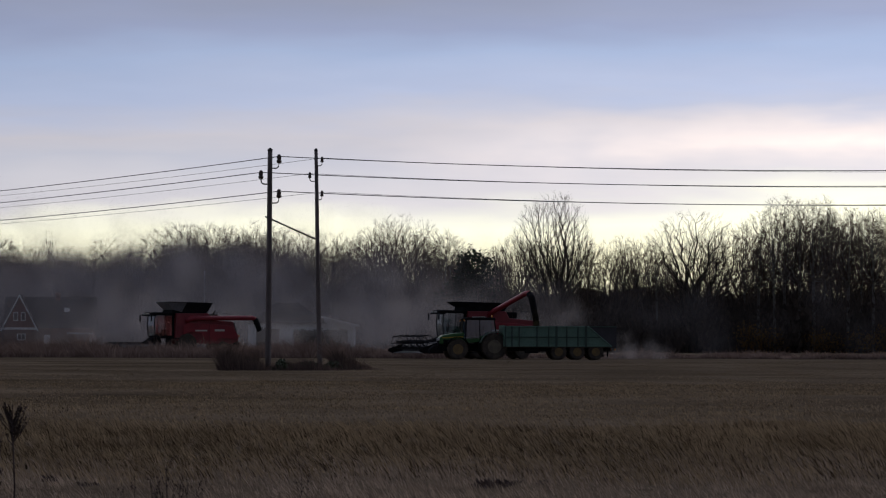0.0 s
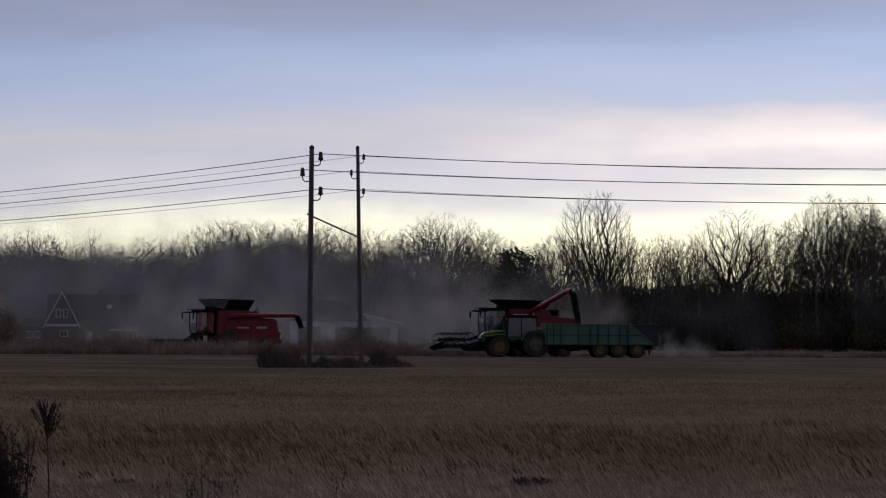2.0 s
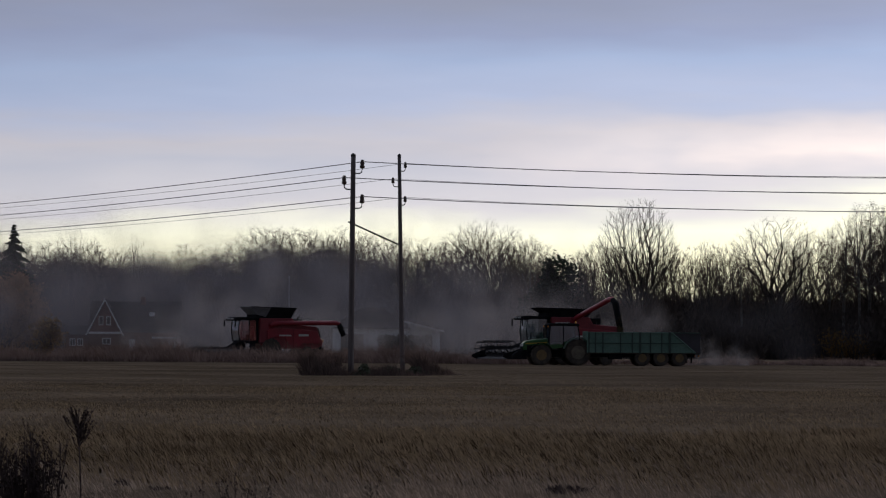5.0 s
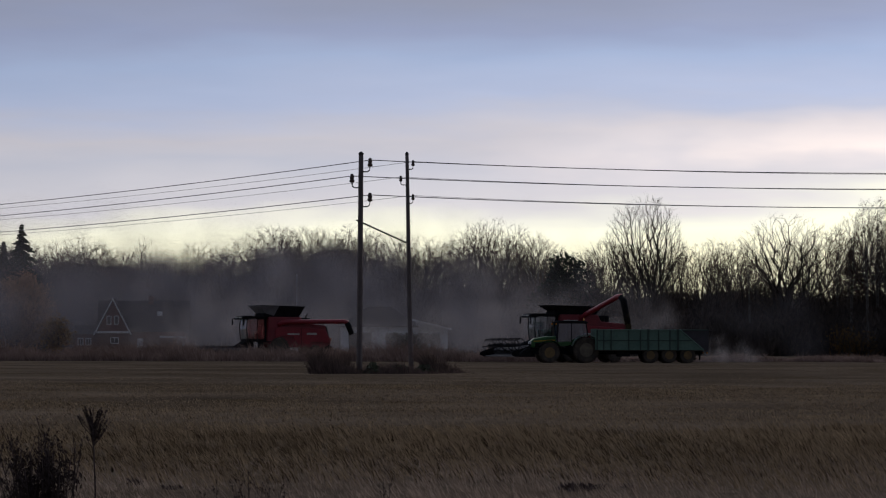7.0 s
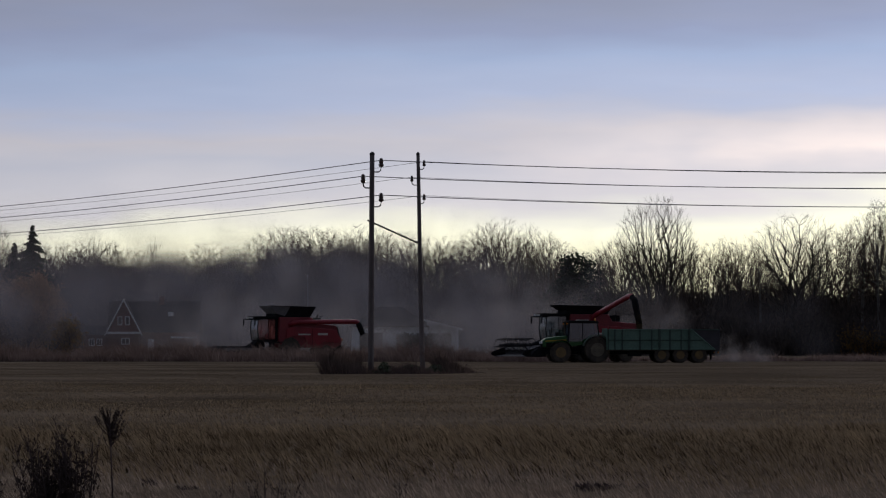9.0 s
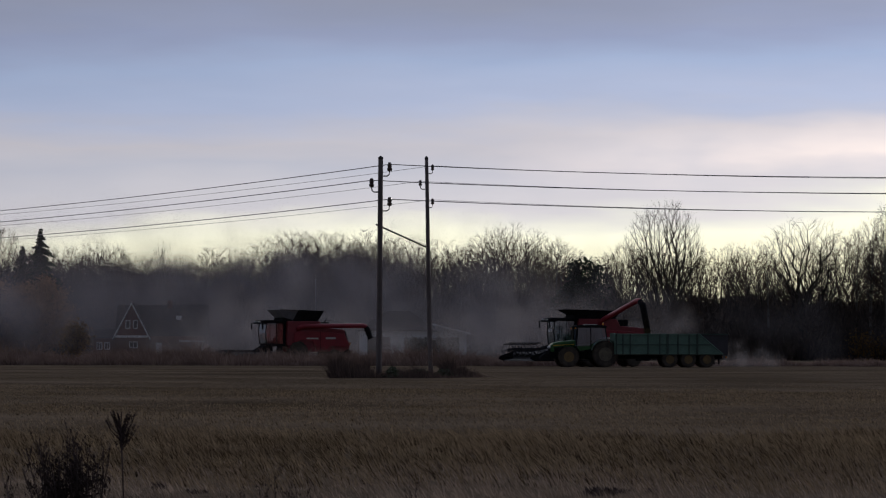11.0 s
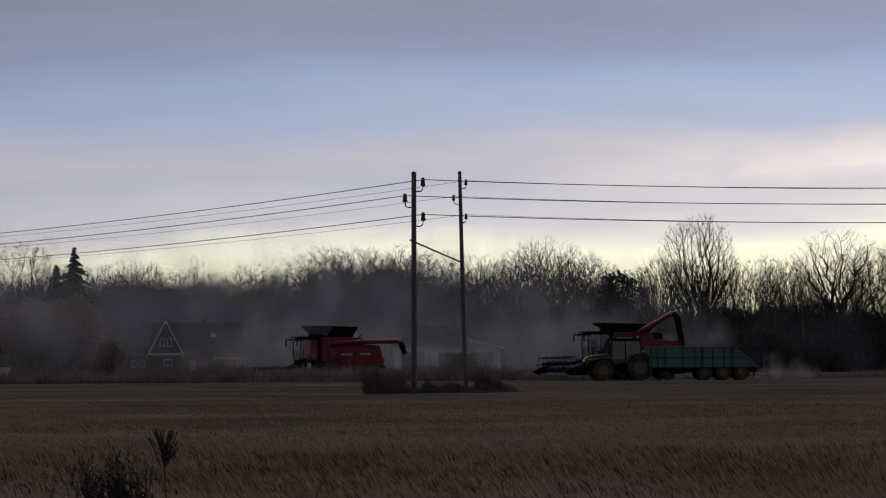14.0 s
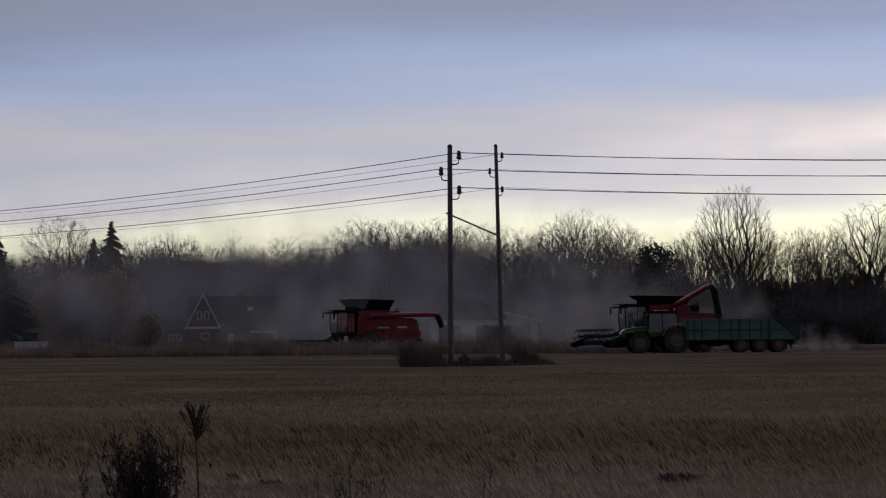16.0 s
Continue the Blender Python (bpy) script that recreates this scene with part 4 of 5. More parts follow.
combine_harvester(pose(-10.03, 306.5, 0, 0, 0, 21) @ Matrix.Diagonal((0.895, 1, 1, 1)), "red combine harvester with folded auger cutting along the tall grass", False, 0.05, 10.6)
combine_harvester(pose(12.92, 274.0, 0, 0, 0, 13) @ Matrix.Diagonal((0.92, 1, 1, 1)), "red combine harvester unloading grain through its raised auger", True, 0.45, 9.1)


def tractor(m):
    """Faces -x; the rear axle stands at x = 0."""
    t = thing("tractor", m, "green farm tractor with muddy yellow front rims pulling a trailer", "tractor")
    hood = Shape().prism([(-4.0, 1.15), (-2.1, 1.1), (-2.1, 2.02), (-3.0, 1.96), (-3.75, 1.82), (-4.02, 1.62)], -0.42, 0.42)
    part("hood", hood, GREEN, t, "sloping green engine hood", bevel=0.09)
    part("hood_stripe", Shape().prism([(-3.8, 1.58), (-2.2, 1.66), (-2.2, 1.74), (-3.8, 1.65)], -0.43, 0.43), YELLOW, t, "narrow yellow stripe")
    part("grille", Shape().prism([(-4.06, 1.0), (-3.96, 1.0), (-3.96, 1.6), (-4.05, 1.55)], -0.36, 0.36), BLACKPL, t, "black radiator grille")
    for y in (-0.28, 0.28):
        part("headlight", Shape().prism([(-4.09, 1.42), (-3.98, 1.42), (-3.98, 1.6), (-4.06, 1.58)], y - 0.11, y + 0.11), LAMPGLASS, t)
    part("side_grille", Shape().box(-3.7, -2.7, -0.435, 0.435, 1.15, 1.5), BLACKPL, t)
    part("frame", Shape().box(-3.95, 0.5, -0.33, 0.33, 0.65, 1.15), BLACKPL, t, "dark driveline casing", bevel=0.03)
    part("front_hitch", Shape().prism([(-4.75, 0.45), (-4.0, 0.55), (-3.9, 1.05), (-4.3, 1.1), (-4.7, 0.8)], -0.45, 0.45), BLACKPL, t, "dark front linkage", bevel=0.03)
    for y in (-0.4, 0.33):
        part("hitch_arm", Shape().tube([(-3.95, y, 0.8), (-4.6, y, 0.5), (-4.95, y, 0.65)], 0.05, 6), BLACKPL, t)
    cab = part("cab", Shape().prism([(-2.15, 1.2), (-0.15, 1.45), (0.25, 1.75), (0.25, 1.9), (-2.15, 1.6)], -0.8, 0.8), GREEN, t, "glazed cab with dark roof")
    part("roof", Shape().prism([(-2.2, 2.95), (0.15, 2.92), (0.2, 3.02), (0.0, 3.13), (-1.9, 3.15), (-2.2, 3.05)], -0.92, 0.92), BLACKPL, cab, "dark cab roof", bevel=0.05)
    part("roof_panel", Shape().box(-1.4, -0.5, -0.5, 0.5, 3.14, 3.19), CREAM, cab, "pale roof hatch", bevel=0.02)
    for y in (-0.85, 0.79):
        part("front_pillar", Shape().tube([(-2.1, y + 0.03, 1.5), (-2.02, y + 0.03, 2.95)], 0.04, 6), BLACKPL, cab)
        part("middle_pillar", Shape().tube([(-1.02, y + 0.03, 1.5), (-1.05, y + 0.03, 2.95)], 0.04, 6), BLACKPL, cab)
        part("rear_pillar", Shape().tube([(0.22, y + 0.03, 1.8), (0.05, y + 0.03, 2.95)], 0.045, 6), BLACKPL, cab)
        pane("door_glass", [(-2.08, 1.55), (-1.04, 1.6), (-1.06, 2.93), (-2.02, 2.93)], y + 0.02, cab, material=BLUEGLASS)
        pane("side_glass", [(-1.02, 1.75), (0.2, 1.9), (0.05, 2.93), (-1.04, 2.93)], y + 0.02, cab, material=BLUEGLASS)
    part("seat", Shape().prism([(-1.2, 1.5), (-0.7, 1.5), (-0.55, 2.45), (-0.75, 2.5), (-0.85, 1.95), (-1.2, 1.9)], -0.28, 0.28), BLACKPL, cab, "dark seat", bevel=0.05)
    part("steering_wheel", Shape().tube([(-1.75 + 0.12 * math.cos(a), 0.2 * math.sin(a), 2.1 + 0.14 * math.cos(a)) for a in [k * math.pi / 6 for k in range(13)]], 0.02, 5, False), BLACKPL, cab)
    part("exhaust", Shape().tube([(-2.15, 0.55, 1.7), (-2.15, 0.55, 2.9), (-2.2, 0.55, 3.1)], 0.06, 8), MUDDY, t, "dark upright exhaust")
    for sgn in (-1, 1):
        s = Shape()
        for k in range(9):
            a0, a1 = (radians(12 + 17 * (k + j)) for j in (0, 1))
            q = [(math.cos(a) * r_, 0.98 + math.sin(a) * r_) for a, r_ in ((a0, 1.06), (a1, 1.06), (a1, 1.12), (a0, 1.12))]
            y = sgn * 1.0
            s.prism(q, y - 0.32, y + 0.32)
        part("rear_fender", s, DUSTGREEN, t, "rounded dusty green rear mudguard")
        s = Shape()
        for k in range(6):
            a0, a1 = (radians(15 + 22 * (k + j)) for j in (0, 1))
            q = [(-2.72 + math.cos(a) * r_, 0.78 + math.sin(a) * r_) for a, r_ in ((a0, 0.88), (a1, 0.88), (a1, 0.92), (a0, 0.92))]
            s.prism(q, sgn * 0.92 - 0.25, sgn * 0.92 + 0.25)
        part("front_fender", s, BLACKPL, t, "black front mudguard")
        part("mirror", Shape().box(-2.2, -2.12, sgn * 1.15 - 0.12, sgn * 1.15 + 0.12, 2.3, 2.75), BLACKPL, t, bevel=0.02)
        part("mirror_arm", Shape().tube([(-2.1, sgn * 0.85, 2.7), (-2.16, sgn * 1.15, 2.78)], 0.02, 5), BLACKPL, t)
        wheel(t, 0.0, sgn * 1.0, 0.98, 0.6, GREYRIM, "dusty rim", 22, 0.52)
        wheel(t, -2.72, sgn * 0.92, 0.78, 0.5, OCHRE, "muddy yellow rim", 20, 0.5)
        for k in range(3):
            part("step", Shape().box(-1.75, -1.25, sgn * 0.98 - 0.14, sgn * 0.98 + 0.14, 0.5 + 0.32 * k, 0.55 + 0.32 * k), BLACKPL, t)
        part("fuel_tank", Shape().box(-1.2, -0.9, sgn * 0.7 - 0.2, sgn * 0.7 + 0.2, 0.6, 1.35), BLACKPL, t, bevel=0.08)
        part("indicator", Shape().box(-2.24, -2.16, sgn * 0.88 - 0.07, sgn * 0.88 + 0.07, 2.85, 2.95), AMBERLENS, t)
    part("axle", Shape().tube([(-2.72, -0.8, 0.78), (-2.72, 0.8, 0.78)], 0.12, 8), BLACKPL, t)
    part("rear_axle", Shape().tube([(0, -0.9, 0.98), (0, 0.9, 0.98)], 0.18, 8), BLACKPL, t)
    part("beacon", Shape().tube([(-0.1, -0.7, 3.1), (-0.1, -0.7, 3.2), (-0.1, -0.7, 3.32)], [0.06, 0.07, 0.04], 8), AMBERLENS, t, "amber beacon")
    return t


TRACTOR_AT = (16.50, 267.5)
tractor(pose(*TRACTOR_AT, 0, 0, 0, 7))


def grain_trailer(m):
    """A tipping trailer on three axles; its front board stands at x = 0, the drawbar reaches forward."""
    t = thing("grain_trailer", m, "faded green steel grain trailer on three axles", "trailer")
    L, W, z0, z1 = 8.35, 1.22, 0.98, 2.50
    for sgn in (-1, 1):
        y0, y1 = sorted((sgn * W, sgn * (W - 0.05)))
        side = part("side_board", Shape().prism([(0, z0), (8.05, z0), (6.25, z1), (0, z1)], y0, y1), TRGREEN, t, "ribbed green side board")
        part("rear_side_board", Shape().prism([(8.11, z0), (L, z0), (L, z1), (6.32, z1)], y0 + sgn * -0.03, y1 + sgn * -0.03), DUSKSTEEL, t, "dark rear corner board")
        ya, yb = sorted((sgn * (W + 0.07), sgn * W))
        # ribs, posts and middle rail are coloured darker in place of their shading
        for x in (0.06, 0.55, 1.1, 2.42, 3.3, 4.66, 5.5):
            part("rib", Shape().box(x - 0.045, x + 0.045, ya, yb, z0, z1 - 0.02), TRDARK, side, bevel=0.012)
        for x in (3.88, 6.1):
            part("post", Shape().box(x - 0.08, x + 0.08, ya - 0.01 * (sgn < 0), yb + 0.01 * (sgn > 0), z0 - 0.05, z1 + 0.03), TRDARK, side, bevel=0.012)
        for z, h, xe in ((z0, 0.10, 8.05), (1.66, 0.06, 7.22), (z1 - 0.09, 0.10, 6.3)):
            part("rail", Shape().box(0, xe, ya + 0.01, yb, z, z + h), TRDARK if 1.5 < z < 2 else TRGREEN, side, bevel=0.012)
        part("top_rail", Shape().box(6.3, L, ya + 0.01, yb - 0.002, z1 - 0.08, z1 + 0.01), TRDARK, side, bevel=0.012)
        part("rail", Shape().tube([(8.05, sgn * (W + 0.03), z0), (6.25, sgn * (W + 0.03), z1)], 0.05, 6), TRGREEN, side)
        for x in (4.08, 5.47, 6.86):
            w = wheel(t, x, sgn * 0.98, 0.60, 0.42, OCHRE, "muddy yellow rim", 18, 0.52)
        part("mudflap", Shape().box(7.75, 7.79, sgn * 0.98 - 0.22, sgn * 0.98 + 0.22, 0.25, 0.95), BLACKPL, t)
        part("tail_lamp", Shape().box(8.30, 8.36, sgn * 0.9 - 0.15, sgn * 0.9 + 0.15, 0.72, 0.84), AMBERLENS, t)
    part("front_board", Shape().box(-0.05, 0.0, -W, W, z0, z1 + 0.05), TRGREEN, t, bevel=0.01)
    part("tailgate", Shape().box(L, L + 0.06, -W, W, z0 - 0.1, z1), DUSKSTEEL, t, "dark hydraulic tailgate")
    part("bed", Shape().box(0, L, -W + 0.05, W - 0.05, z0 - 0.06, z0 + 0.04), MUDDY, t)
    part("grain_load", Shape().prism([(0.02, z0 + 0.05), (L - 0.05, z0 + 0.05), (7.3, 1.7), (5.5, 2.1), (3.2, 2.25), (1.2, 2.1), (0.02, 1.9)], -W + 0.06, W - 0.06), GRAIN, t, "heap of threshed grain")
    for y in (-0.5, 0.4):
        part("chassis_beam", Shape().box(0.1, 8.1, y, y + 0.1, 0.66, 0.92), BLACKPL, t)
    for x in (4.08, 5.47, 6.86):
        part("axle", Shape().tube([(x, -0.8, 0.6), (x, 0.8, 0.6)], 0.09, 8), BLACKPL, t)
    part("bogie", Shape().box(3.7, 7.25, -0.62, 0.62, 0.5, 0.75), BLACKPL, t, bevel=0.03)
    part("drawbar", Shape().prism([(-1.0, 0.55), (1.2, 0.6), (1.2, 0.9), (-0.9, 0.7)], -0.2, 0.2), MUDDY, t, "dark drawbar")
    part("tipping_ram", Shape().tube([(0.35, 0, 0.7), (0.35, 0, 2.0)], 0.12, 8), MUDDY, t)
    part("tool_box", Shape().box(1.6, 2.6, -0.95, -0.55, 0.5, 0.88), BLACKPL, t, bevel=0.03)
    return t


TRAILER_AT = (17.26, 267.2)
grain_trailer(pose(*TRAILER_AT, 0, 0, 0, 5))


def grain_stream(x, y, z0, z1):
    rng, s = random.Random(12), Shape()
    for i in range(5200):
        k = rng.random()
        r = 0.13 + 0.10 * k
        c = Vector((x + 0.22 * k + rng.gauss(0, r * 0.5), y + rng.gauss(0, r * 0.5), z0 + (z1 - z0) * k))
        u = Vector((rng.uniform(-1, 1), 0, rng.uniform(-1, 1))) * 0.03
        s.face(c - u, c + u, c + Vector((0, 0, 0.09)))
    return tagged(part("grain_stream", s, GRAIN), "dark stream of grain falling into the trailer", "grain", kind="stuff")


turn = (math.cos(radians(13)), math.sin(radians(13)))
gx, gy = 12.92 + 5.45 * turn[0] + 6.75 * turn[1], 274.0 + 5.45 * turn[1] - 6.75 * turn[0]
grain_stream(gx, gy, 4.0, 2.2)


# ---- farmstead ----
REDBOARD = mat("dark_red_boards", (0.10, 0.035, 0.028), (0.16, 0.058, 0.045), 1.0, 0.8, bump=0.3, stretch=(6, 1, 0.3))
BRICK = mat("dark_brick", (0.12, 0.065, 0.05), (0.19, 0.11, 0.085), 2.5, 0.9, bump=0.4)
ROOFING = mat("dark_roof_sheet", (0.035, 0.034, 0.036), (0.07, 0.066, 0.066), 0.8, 0.8, bump=0.3, stretch=(0.4, 3, 3))
WHITE = mat("white_paint", (0.62, 0.62, 0.62), (0.80, 0.80, 0.80), 2, 0.6, bump=0.1)
RENDERED = mat("pale_rendered_wall", (0.60, 0.64, 0.67), (0.74, 0.77, 0.80), 0.8, 0.85, bump=0.2)
OCHREWALL = mat("ochre_rendered_wall", (0.24, 0.17, 0.09), (0.34, 0.25, 0.14), 0.8, 0.85, bump=0.2)
WINDOWPANE = mat("dark_window_pane", (0.02, 0.022, 0.026), (0.035, 0.038, 0.045), 1, 0.08, bump=0)
HEDGE = mat("dark_hedge_leaves", (0.03, 0.036, 0.026), (0.06, 0.065, 0.045), 1, 0.8, bump=0, isl=0.3)


def window(parent, x, z, w, h, y, bars=1):
    """A white frame round a dark pane, standing proud of the wall at y."""
    f = Shape()
    for a in ((x - w / 2, x + w / 2, z, z + 0.1), (x - w / 2, x + w / 2, z + h - 0.1, z + h), (x - w / 2, x - w / 2 + 0.1, z + 0.1, z + h - 0.1), (x + w / 2 - 0.1, x + w / 2, z + 0.1, z + h - 0.1)):
        f.box(a[0], a[1], y - 0.06, y + 0.02, a[2], a[3])
    for i in range(bars):
        c = x - w / 2 + w * (i + 1) / (bars + 1)
        f.box(c - 0.03, c + 0.03, y - 0.05, y + 0.02, z + 0.1, z + h - 0.1)
    win = part("window", f, WHITE, parent, "white-framed window")
    part("pane", Shape().box(x - w / 2 + 0.1, x + w / 2 - 0.1, y - 0.02, y + 0.01, z + 0.1, z + h - 0.1), WINDOWPANE, win)
    return win


def farmhouse(m):
    t = thing("farmhouse", m, "dark red gabled house with white bargeboards behind the field", "house")
    part("wall", Shape().box(-2.1, 9.4, 1.0, 9.0, 0, 2.8), BRICK, t, "dark brick lower wall")
    part("roof", Shape().prism([(1.0, 2.6), (9.0, 2.6), (5.0, 6.9)], -2.2, 9.8), ROOFING, t, "steep dark main roof").matrix_basis = Matrix(((0, 1, 0, 0), (1, 0, 0, 0), (0, 0, 1, 0), (0, 0, 0, 1)))
    g = part("gable_wall", Shape().prism([(-2.05, 2.75), (2.05, 2.75), (0, 6.8)], 0.0, 4.5), REDBOARD, t, "dark red boarded gable")
    part("gable_base", Shape().box(-2.0, 2.0, 0.05, 1.0, 0, 2.75), BRICK, t)
    for sgn in (-1, 1):
        part("gable_roof", Shape().prism([(sgn * 2.35, 2.35), (0, 6.98), (0, 7.18), (sgn * 2.5, 2.35)], -0.2, 5.0), ROOFING, t)
        part("bargeboard", Shape().prism([(sgn * 2.33, 2.42), (0, 6.90), (0, 7.22), (sgn * 2.52, 2.42)], -0.30, -0.21), WHITE, t, "white bargeboard")
    part("fascia", Shape().box(-2.1, 2.1, -0.14, 0.0, 2.62, 2.9), WHITE, t, "white horizontal fascia")
    for x in (-0.48, 0.48):
        window(g, x, 3.75, 0.62, 1.15, -0.01, 0)
    window(t, 0.25, 1.25, 1.1, 0.85, 0.04, 1)
    part("skylight", Shape().prism([(5.6, 4.95), (6.3, 4.95), (6.3, 5.5), (5.6, 5.5)], 3.2, 3.3), WHITE, t, "pale skylight").rotation_euler = (0, 0, 0)
    part("door", Shape().box(3.1, 3.9, 0.95, 1.02, 0, 1.95), WHITE, t, "white door")
    annexe = part("annexe", Shape().box(6.4, 9.3, -1.2, 1.0, 0, 2.05), BRICK, t)
    part("annexe_roof", Shape().prism([(6.2, 2.05), (9.5, 2.05), (9.5, 2.22), (6.2, 2.3)], -1.4, 1.0), WHITE, annexe, "pale flat roof")
    wing = part("wing", Shape().box(-5.0, -2.1, 0.6, 6.0, 0, 2.5), BRICK, t, "low brick side wing")
    part("wing_roof", Shape().prism([(0.3, 2.5), (6.3, 2.5), (3.3, 3.7)], -5.2, -2.1), ROOFING, wing).matrix_basis = Matrix(((0, 1, 0, 0), (1, 0, 0, 0), (0, 0, 1, 0), (0, 0, 0, 1)))
    for x in (-4.2, -3.2):
        window(wing, x, 1.05, 0.75, 0.95, 0.59, 1)
    part("chimney", Shape().box(4.4, 5.0, 4.6, 5.2, 6.3, 7.5), BRICK, t)
    return t


farmhouse(pose(-32.31, 470, 0))


def barn(m):
    t = thing("farm_building", m, "pale-walled farm building with a dark roof and white-edged canopy", "farm building")
    part("wall", Shape().box(-4.6, 4.6, 0, 9, 0, 3.4), RENDERED, t, "pale rendered wall")
    r = Shape()
    e, p = [(-5.0, -0.4, 3.4), (5.0, -0.4, 3.4), (5.0, 9.4, 3.4), (-5.0, 9.4, 3.4)], [(-1.2, 4.5, 5.9), (1.6, 4.5, 5.9)]
    for f in ((e[0], e[1], p[1], p[0]), (e[1], e[2], p[1]), (e[2], e[3], p[0], p[1]), (e[3], e[0], p[0]), tuple(reversed(e))):
        r.face(*f)
    part("roof", r, ROOFING, t, "dark hipped roof")
    c = part("canopy", Shape().prism([(4.6, 4.15), (8.9, 3.05), (8.9, 3.2), (4.6, 4.32)], -0.5, 7.0), ROOFING, t, "sloping lean-to canopy")
    part("fascia", Shape().prism([(4.0, 4.2), (8.95, 2.98), (8.95, 3.22), (4.0, 4.42)], -0.58, -0.51), WHITE, c, "white sloping fascia")
    part("lean_to_wall", Shape().prism([(4.6, 0), (8.5, 0), (8.5, 3.1), (4.6, 4.1)], 0.6, 0.75), RENDERED, t)
    part("gate", Shape().box(-3.6, -0.8, -0.05, 0.02, 0, 2.7), MUDDY, t, "grey sliding gate")
    return t


barn(pose(2.07, 440, 0))
garage = thing("garage", pose(-53.14, 450, 0), "low ochre-walled outbuilding with dark openings", "outbuilding")
part("wall", Shape().box(-4.0, 4.0, 0, 6, 0, 2.9), OCHREWALL, garage)
part("roof", Shape().prism([(-4.4, 2.9), (4.4, 2.9), (3.6, 4.3), (-3.6, 4.3)], -0.4, 6.4), ROOFING, garage, "dark roof")
for x in (-3.2, 0.6):
    part("gate", Shape().box(x - 0.9, x + 0.9, -0.05, 0.02, 0, 2.3), BLACKPL, garage, "dark gate")
low_wall = thing("garden_wall", pose(-48.94, 420, 0), "low pale garden wall in front of the outbuilding", "wall")
part("wall", Shape().box(-1.9, 1.9, 0, 0.3, 0, 1.15), RENDERED, low_wall)
part("coping", Shape().box(-1.97, 1.97, -0.05, 0.35, 1.15, 1.23), WHITE, low_wall)

flag = thing("flagpole", pose(-7.71, 432, 0), "slim grey bare flagpole beside the farm", "flagpole")
part("mast", Shape().tube([(0, 0, 0), (0, 0, 5), (0, 0, 9.42)], [0.06, 0.05, 0.035], 8), GREYTANK, flag, smooth=True)
part("knob", Shape().tube([(0, 0, 9.42), (0, 0, 9.55), (0, 0, 9.62)], [0.05, 0.09, 0.03], 8), GREYTANK, flag)


def hedge(x0, x1, y, h, seed):
    rng, s = random.Random(seed), Shape()
    for i in range(5200):
        p = Vector((rng.uniform(x0, x1), y + rng.uniform(-0.8, 0.8), h * rng.random() ** 0.7 * (0.9 + 0.2 * noise.noise(Vector((i * 0.01, 0, 0))))))
        a, b = (Vector((rng.uniform(-1, 1), rng.uniform(-1, 1), rng.uniform(-1, 1))).normalized() * 0.22 for _ in range(2))
        s.face(p, p + a, p + b)
    return tagged(part("hedge", s, HEDGE), "dark clipped hedge before the pale building", "hedge", kind="stuff")


hedge(2.95, 9.32, 428, 2.75, 6)

# ---- round the poles ----
GREENLEAF = mat("dull_green_bramble", (0.03, 0.042, 0.02), (0.07, 0.085, 0.04), 1.5, 0.7, bump=0, isl=0.3)


def grass_clump(x, y, w, d, h, count, lean, seed, label):
    rng, s = random.Random(seed), Shape()
    for i in range(count):
        px, py = rng.gauss(0, w * 0.6), rng.gauss(0, d * 1.3)
        hh = h * rng.uniform(0.25, 1.15) * math.exp(-0.7 * (px / w) ** 2) * (0.8 + 1.3 * noise.noise(Vector((px * 3.4, py, seed))))
        blades(s, rng, x + px, y + py, max(hh, 0.12), 0.013, lean, 0.8, z=-0.03)
    return tagged(part("dead_grass_clump", s, BUSHGRASS), label, "grass", "clumps round the poles", "stuff")


L_CLUMP = "matted clump of tall dead grass by the pole"
grass_clump(-1.95, 174, 0.36, 0.5, 1.6, 1000, (-0.3, 0), 61, L_CLUMP)
grass_clump(-1.35, 174.3, 0.38, 0.5, 1.1, 800, (-0.35, 0), 66, L_CLUMP)
grass_clump(-0.75, 174.5, 0.45, 0.6, 0.85, 900, (-0.25, 0), 62, L_CLUMP)
grass_clump(3.55, 178, 0.28, 0.5, 1.25, 700, (-0.6, 0), 63, "dead grass clump blown over beside the pole")
grass_clump(3.95, 178.4, 0.32, 0.5, 0.8, 500, (-0.5, 0), 67, "dead grass clump blown over beside the pole")
grass_clump(1.48, 175, 1.6, 0.6, 0.55, 2600, (-0.2, 0), 64, "low matted dead grass between the poles")
grass_clump(4.42, 179, 0.6, 0.5, 0.5, 800, (-0.4, 0), 65, "low dead grass beside the pole")


def bramble(x, y, w, h, count, seed):
    rng, s = random.Random(seed), Shape()
    for i in range(count):
        k = rng.gauss(0, w * 0.4)
        p = Vector((x + k, y + rng.gauss(0, 0.25), h * rng.random() * max(0.3, 1 - (k / w) ** 2)))
        a, b = (Vector((rng.uniform(-1, 1), rng.uniform(-1, 1), rng.uniform(-0.6, 1))).normalized() * 0.07 for _ in range(2))
        s.face(p, p + a, p + a + b, p + b)
    return tagged(part("bramble", s, GREENLEAF), "low dull green bramble at the foot of the poles", "shrub", "clumps round the poles", "stuff")


bramble(0.60, 174.2, 0.45, 0.5, 700, 71)
bramble(1.89, 175.2, 0.8, 0.38, 900, 72)
bramble(3.16, 177.2, 0.6, 0.40, 700, 73)

# ---- weeds in the foreground ----
SEED = mat("dark_seed_heads", (0.042, 0.032, 0.030), (0.082, 0.064, 0.058), 20, 0.9, bump=0)


